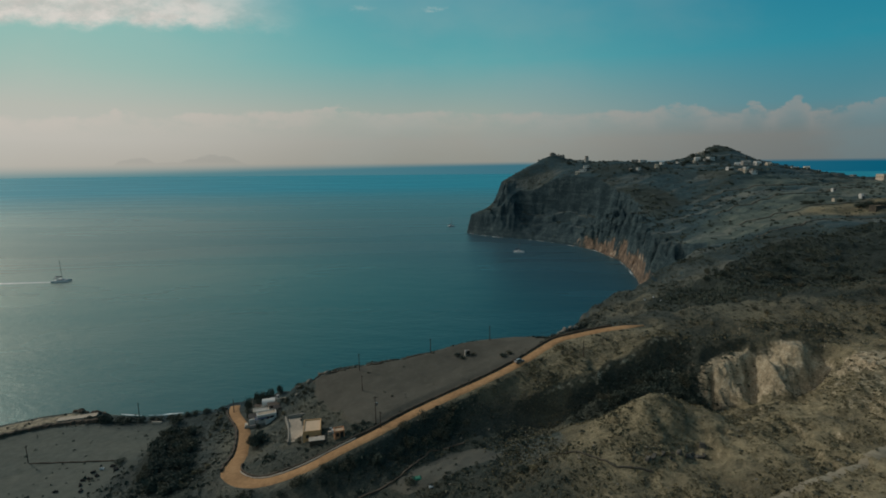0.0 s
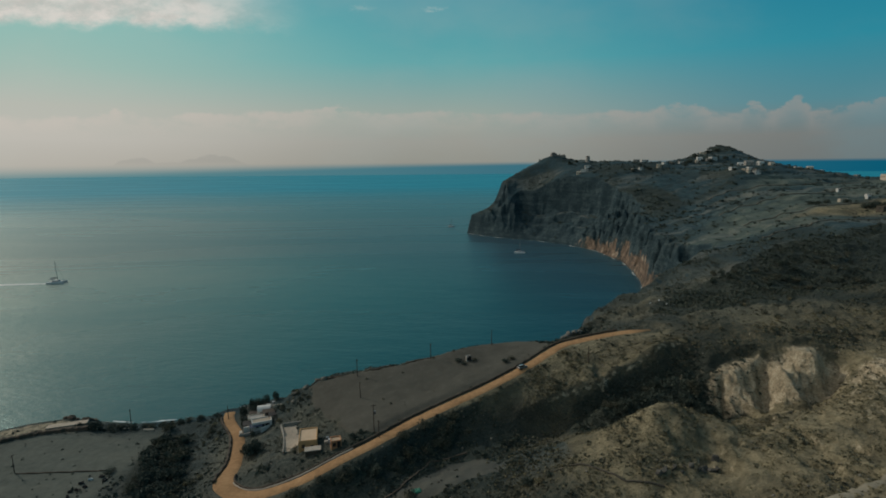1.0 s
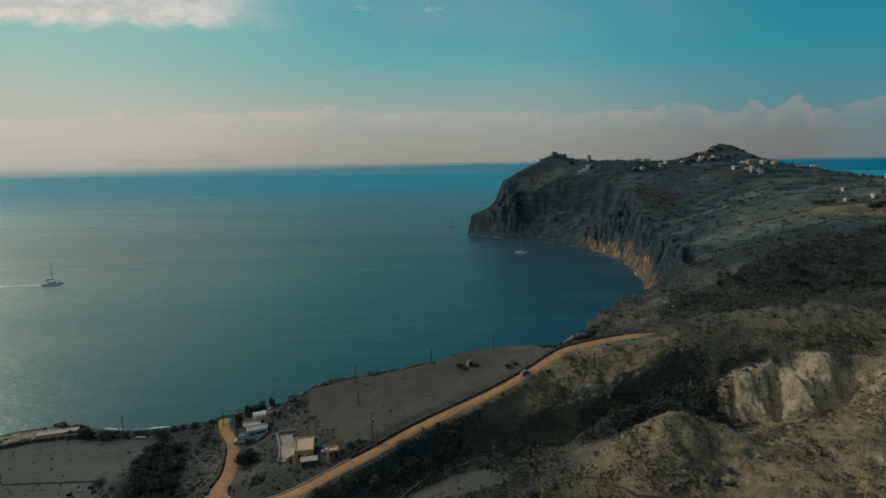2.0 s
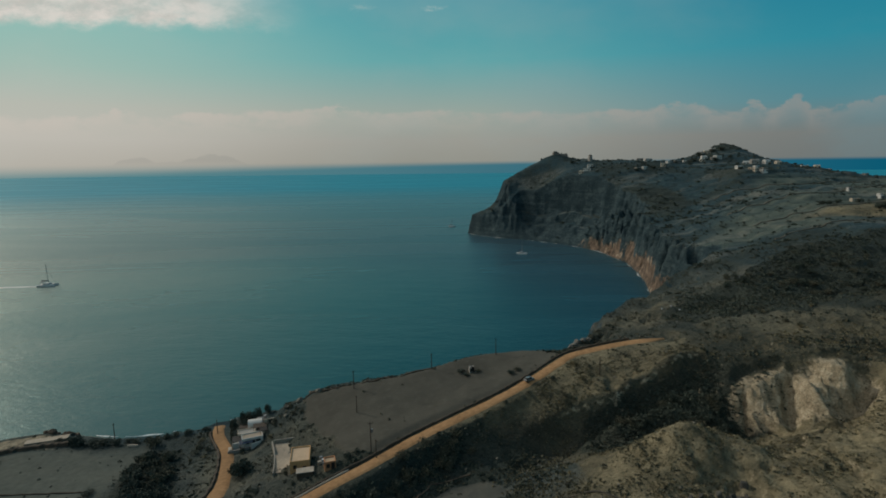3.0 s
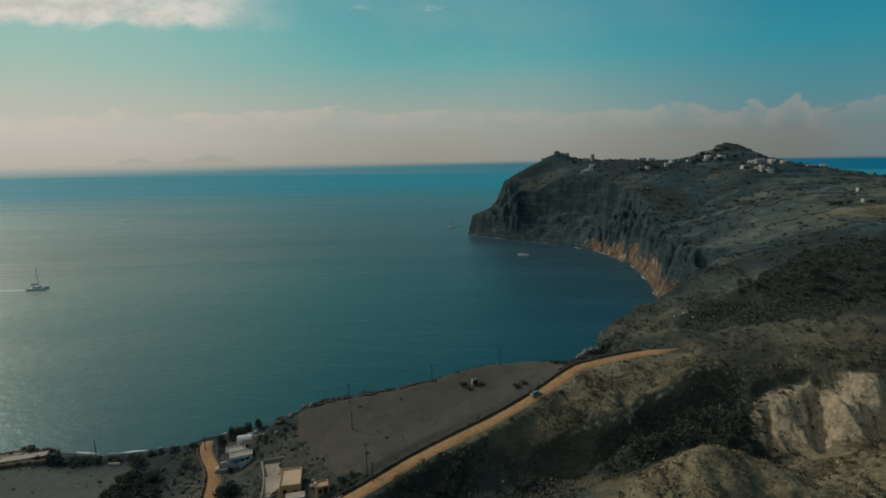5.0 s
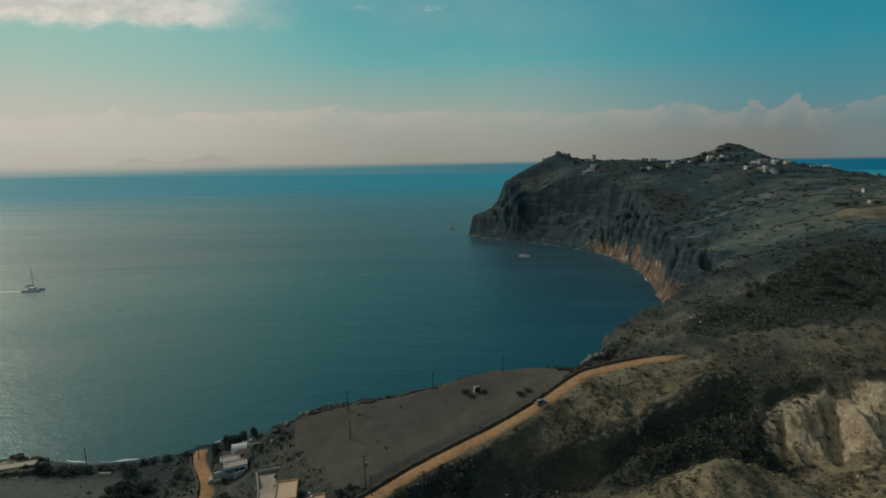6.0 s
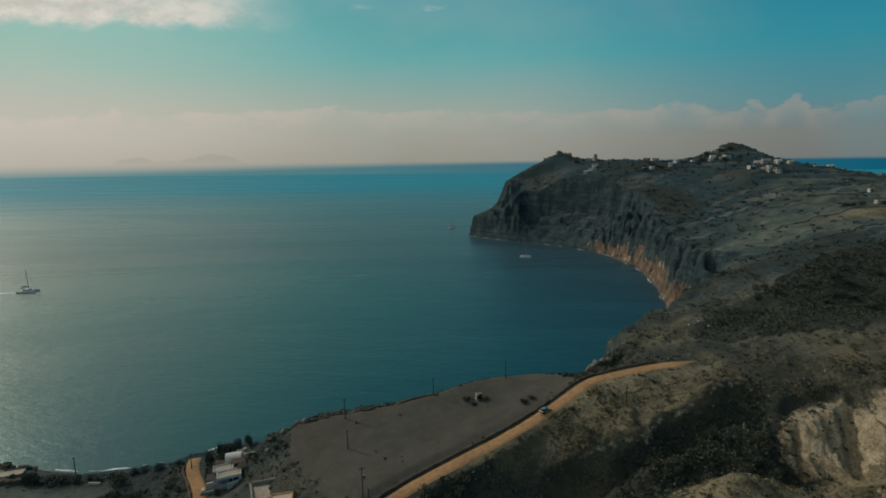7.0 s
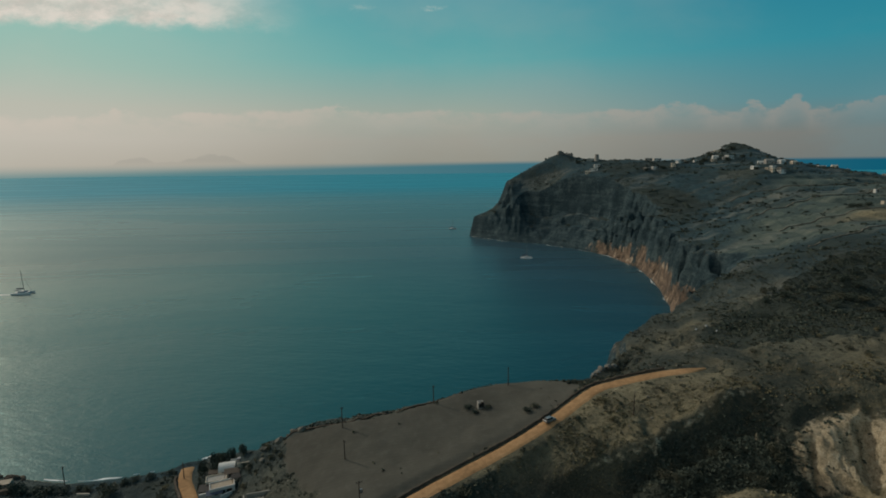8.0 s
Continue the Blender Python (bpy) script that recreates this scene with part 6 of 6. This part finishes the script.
def weigh(base, k, field_keep=0.0):
    def f(x, y):
        w = base + k * sample(COVER[..., 0], x, y)
        w = w * (1 - (1 - field_keep) * sample(COVER2[..., 0], x, y)) * (1 - 0.75 * sample(COVER[..., 1], x, y))
        patch = fbm(x, y, 14, 3, 0.6, 91)
        return w * np.clip(0.55 + 1.6 * patch, 0.05, 1.5)
    return f


def stuff(name, data, mat, label, category):
    ob = new(name, raw_mesh(name, *data, mat))
    return tagged(ob, label, category, kind="stuff")


stuff("scrub", tufts(scatter(5000, 20, 195, 80, 285, weigh(-0.15, 1.0)), 0.35, 1.0), M_LEAF, "low dark scrub on the ravines and slopes", "scrub")
stuff("scrub", tufts(scatter(8000, -5, 195, 80, 285, weigh(0.5, 0.3)), 0.3, 0.75), M_OLIVE, "low olive scrub on dry slopes", "scrub")
stuff("scrub", tufts(scatter(5000, -102, 60, 105, 215, weigh(-0.1, 1.0)), 0.3, 0.9), M_LEAF, "low dark scrub below the road", "scrub")
stuff("scrub", tufts(scatter(4000, -102, 60, 105, 215, weigh(0.5, 0.2, 0.04)), 0.25, 0.7), M_OLIVE, "low olive scrub round the fields", "scrub")
stuff("dry_grass", tufts(scatter(17000, 10, 170, 80, 175, weigh(0.75, -0.9)), 0.2, 0.5, 6), M_DRY, "dry straw-coloured grass tufts on the hill", "grass")
stuff("scrub", tufts(scatter(900, -200, -95, 110, 192, weigh(0.25, 0.4, 0.01)), 0.3, 0.8), M_LEAF, "scattered weeds by the fields", "scrub")
stuff("scrub", tufts(scatter(2600, 60, 470, 270, 500, weigh(0.1, 0.8)), 0.7, 1.8), M_LEAF, "dark scrub dotting the plateau", "scrub")
stuff("scrub", tufts(scatter(2200, 60, 490, 430, 800, weigh(0.1, 0.8)), 1.0, 2.4), M_LEAF, "dark scrub on the far headland", "scrub")
stuff("stones", stones(scatter(1500, -10, 175, 80, 260, weigh(0.6, -0.6)), 0.15, 0.8), M_PEBBLE, "loose pale stones on the slopes", "stones")
stuff("stones", stones(scatter(600, -76, 68, 135, 222, weigh(0.5, 0.0)), 0.2, 0.9), M_PEBBLE, "loose pale stones on the bluff", "stones")

stuff("scrub", tufts(scatter(2600, 90, 260, 205, 300, lambda x, y: 0.9 * in_hollow_shade(x, y)), 0.4, 1.1), M_LEAF, "dense scrub darkening the shaded side of the hollow", "scrub")
stuff("scrub", tufts(scatter(3600, 36, 84, 134, 167, lambda x, y: 0.9 * np.exp(-(((x - 62.5) / 16.5) ** 2 + ((y - 149.5) / 10.6) ** 2) ** 2)), 0.35, 0.9), M_LEAF, "dense dark scrub in the ravine", "scrub")
# pale track on the near slope
track = [(57.2, 87.2), (67.3, 89.8), (76.9, 92), (85.5, 94.4), (93.7, 97.8), (102.5, 100.6)]
track_line = catmull([(x, y, ground_at(x, y)) for x, y in track], 8)
track_line = np.array([(p[0], p[1], ground_at(p[0], p[1])) for p in track_line])
M_TRACK = plain("pale_track_gravel", (0.18, 0.162, 0.12), 0.95, 0.35, 0.35)
tagged(part("path", ribbon(track_line, 2.8, 0.10, 0.06, 5), M_TRACK, smooth=True), "pale gravel track across the near slope", "path", kind="structure")

# ---------------------------------------------------------------- boulders and small things


def boulder(x, y, s, mat, label, group, seed, squash=0.75):
    bm = bmesh.new()
    bmesh.ops.create_icosphere(bm, subdivisions=3, radius=1.0)
    off = Vector((seed * 3.1, seed * 1.7, 0))
    for v in bm.verts:
        k = 1 + 0.45 * noise.noise(v.co * 1.1 + off) + 0.18 * noise.noise(v.co * 3 + off)
        v.co = Vector((v.co.x * k, v.co.y * k, v.co.z * k * squash))
    ob = part("boulder", bm, mat)
    ob.matrix_world = pose(x, y, ground_at(x, y) + s * 0.2, 0, 0, seed * 40) @ Matrix.Scale(s, 4)
    return tagged(ob, label, "boulder", group=group)


M_CRAG = plain("dark_fractured_rock", (0.070, 0.068, 0.060), 0.95, 0.45, 1.6, bump=0.15)
M_PALEROCK = plain("pale_grey_rock", (0.15, 0.145, 0.130), 0.95, 0.35, 0.7)
for i, (x, y, s) in enumerate(((51.7, 202.9, 1.1), (49.3, 201.7, 1.3), (53.9, 203.5, 0.9), (47.5, 200.2, 1.0), (46, 198.6, 0.8), (45, 197.2, 0.6))):
    boulder(x, y, s, M_PALEROCK, "pale weathered boulder at the cliff edge", "cliff boulders", i + 1)
for i, (x, y, s) in enumerate(((-54.6, 178.7, 1.0), (-50.8, 181.3, 1.2), (-58.5, 176, 0.9), (-47, 182.2, 0.8), (-44.2, 181.5, 1.1), (-61.3, 174, 0.8), (-53.8, 174.4, 0.7))):
    boulder(x, y, s, M_PEBBLE, "grey-brown boulder on the bluff", "bluff boulders", i + 11)


def fractured_rock(x, y, s, tall, seed):
    """An angular block split from the hill: the hull of a few scattered corners."""
    rn = random.Random(seed)
    bm = bmesh.new()
    for _ in range(16):
        a, k = rn.uniform(0, 2 * math.pi), rn.uniform(0.6, 1.0)
        bm.verts.new((math.cos(a) * k, 0.8 * math.sin(a) * k, rn.uniform(-0.7, 1.0) * tall))
    bmesh.ops.convex_hull(bm, input=list(bm.verts))
    bmesh.ops.delete(bm, geom=[v for v in bm.verts if not v.link_faces], context="VERTS")
    ob = part("rock", bm, M_CRAG)
    ob.matrix_world = pose(x, y, ground_at(x, y), rn.uniform(-12, 12), rn.uniform(-12, 12), rn.uniform(0, 360)) @ Matrix.Scale(s, 4)
    return tagged(ob, "dark grey fractured rock breaking out of the hillside", "rock", group="hillside rocks")


rock_rnd = random.Random(77)
for i in range(17):
    t = i / 16
    fractured_rock(46.4 + 16.5 * t + rock_rnd.uniform(-0.5, 0.5), 107.3 + 5.0 * t ** 1.6 + rock_rnd.uniform(-1.0, 1.0), rock_rnd.uniform(0.45, 1.15), rock_rnd.uniform(0.9, 1.5), i + 90)
for i in range(9):
    boulder(-145.5 + i * 1.7, 188.6 - 0.3 * i + 0.8 * math.sin(i * 2.0), 1.0 + 0.4 * math.sin(i * 1.3), M_DARKSTONE, "dark wet boulder on the shore", "shore boulders", i + 31)
for i, (x, y) in enumerate(((87.0, 217.0), (91.5, 219.2), (92.6, 213.8))):
    hive = holder("beehive", x, y, ground_at(x, y), 15 * i)
    hive.scale = (0.75, 0.75, 0.75)
    tagged(hive, "white painted box beehive on the dry slope", "beehive", group="beehives")
    part("body", box((0, 0, 0.28), (0.75, 0.65, 0.6), 0, 0.03), M_HULL, hive)
    part("lid", box((0, 0, 0.62), (0.9, 0.8, 0.1), 0, 0.03), M_METAL, hive)

# torn sheets and rubbish lying on the fields


def sheet(x, y, w, d, turn, mat, label, category, seed, z=0.12):
    bm = bmesh.new()
    bmesh.ops.create_grid(bm, x_segments=10, y_segments=8, size=0.5)
    for v in bm.verts:
        n1 = noise.noise(Vector((v.co.x * 4, v.co.y * 4, seed * 2.3)))
        edge = 1 - 0.25 * abs(noise.noise(Vector((v.co.x * 3, v.co.y * 3, seed * 5.1))))
        v.co = Vector((v.co.x * w * edge, v.co.y * d * edge, 0.35 + 0.35 * n1))
    made = bmesh.ops.extrude_face_region(bm, geom=list(bm.faces))["geom"]
    for v in made:
        if isinstance(v, bmesh.types.BMVert):
            v.co.z -= 0.45
    bmesh.ops.recalc_face_normals(bm, faces=bm.faces)
    ob = part("sheet", bm, mat)
    ob.matrix_world = pose(x, y, ground_at(x, y) + z, 0, 0, turn)
    return tagged(ob, label, category, group="field rubbish")


for i, (x, y, w, d, t) in enumerate(((-107.2, 141.3, 1.3, 0.8, 20), (-104.7, 139.3, 1.0, 1.0, 60), (-105.8, 137.8, 1.6, 0.6, -10), (-107.4, 137.0, 1.2, 0.6, 10), (-106.4, 134.4, 0.7, 1.3, 30), (-104.2, 131.4, 0.7, 1.5, 10), (-103.3, 144.7, 1.4, 0.9, 0),
                                     (-101.0, 142.6, 1.3, 1.0, 50), (-111.3, 131.2, 1.4, 0.5, 10))):
    sheet(x, y, w, d, t, M_BLACK, "crumpled black plastic sheet lying on a tilled field", "plastic sheet", i + 1)
sheet(-105.6, 143.1, 1.2, 0.5, 15, M_HULL, "torn white plastic sheet lying on a field", "plastic sheet", 12)
sheet(-7.9, 122.9, 2.6, 1.5, 10, M_TARP, "crumpled green tarpaulin on the slope", "tarpaulin", 14)
sheet(-3.9, 118.5, 1.1, 0.6, 10, M_HULL, "torn white plastic sheet lying on the slope", "plastic sheet", 15)
slab = holder("slab", -139.2, 180.8, ground_at(-139.2, 180.8), 19)
tagged(slab, "pale concrete slab behind the beach", "concrete slab")
part("paving", box((0, 0, -0.05), (13, 3.0, 1.0), 0, 0.05), M_COURT, slab)
low = holder("low_wall", -106.6, 175.9, ground_at(-106.6, 175.9), 2)
tagged(low, "low pale concrete wall at the field edge", "concrete wall")
part("block", box((0, 0, 0.2), (3.6, 0.5, 0.9), 0, 0.05), M_KERB, low)

# surf along the waterline


def surf(line, wide, seed, label):
    bm = bmesh.new()
    pts = along([(p[0], p[1]) for p in line], 1.5)
    last = None
    for i, p in enumerate(pts):
        a, b = pts[max(0, i - 1)], pts[min(len(pts) - 1, i + 1)]
        t = Vector((b[0] - a[0], b[1] - a[1], 0)).normalized()
        out = Vector((-t.y, t.x, 0))
        k = noise.noise(Vector((p[0] * 0.07, p[1] * 0.07, seed))) + 0.4 * noise.noise(Vector((p[0] * 0.3, p[1] * 0.3, seed)))
        w = wide * max(0.0, k + 0.02) * 2.2
        if w < 0.12:
            last = None
            continue
        c = Vector((p[0], p[1], 0)) + out * (0.8 + 1.2 * noise.noise(Vector((p[0] * 0.15, p[1] * 0.15, seed + 4))))
        row = [bm.verts.new(c - out * w * 0.5 + Vector((0, 0, 0.03))), bm.verts.new(c + Vector((0, 0, 0.16))), bm.verts.new(c + out * w * 0.5 + Vector((0, 0, 0.03)))]
        if last:
            bm.faces.new((last[0], last[1], row[1], row[0]))
            bm.faces.new((last[1], last[2], row[2], row[1]))
        last = row
    bmesh.ops.recalc_face_normals(bm, faces=bm.faces)
    return tagged(part("surf", bm, M_FOAM), label, "surf", kind="stuff")


surf(COAST[2:11], 0.9, 3.0, "thin white surf along the low shore")
surf(COAST[22:33], 0.5, 7.0, "thin white surf under the sea cliffs")
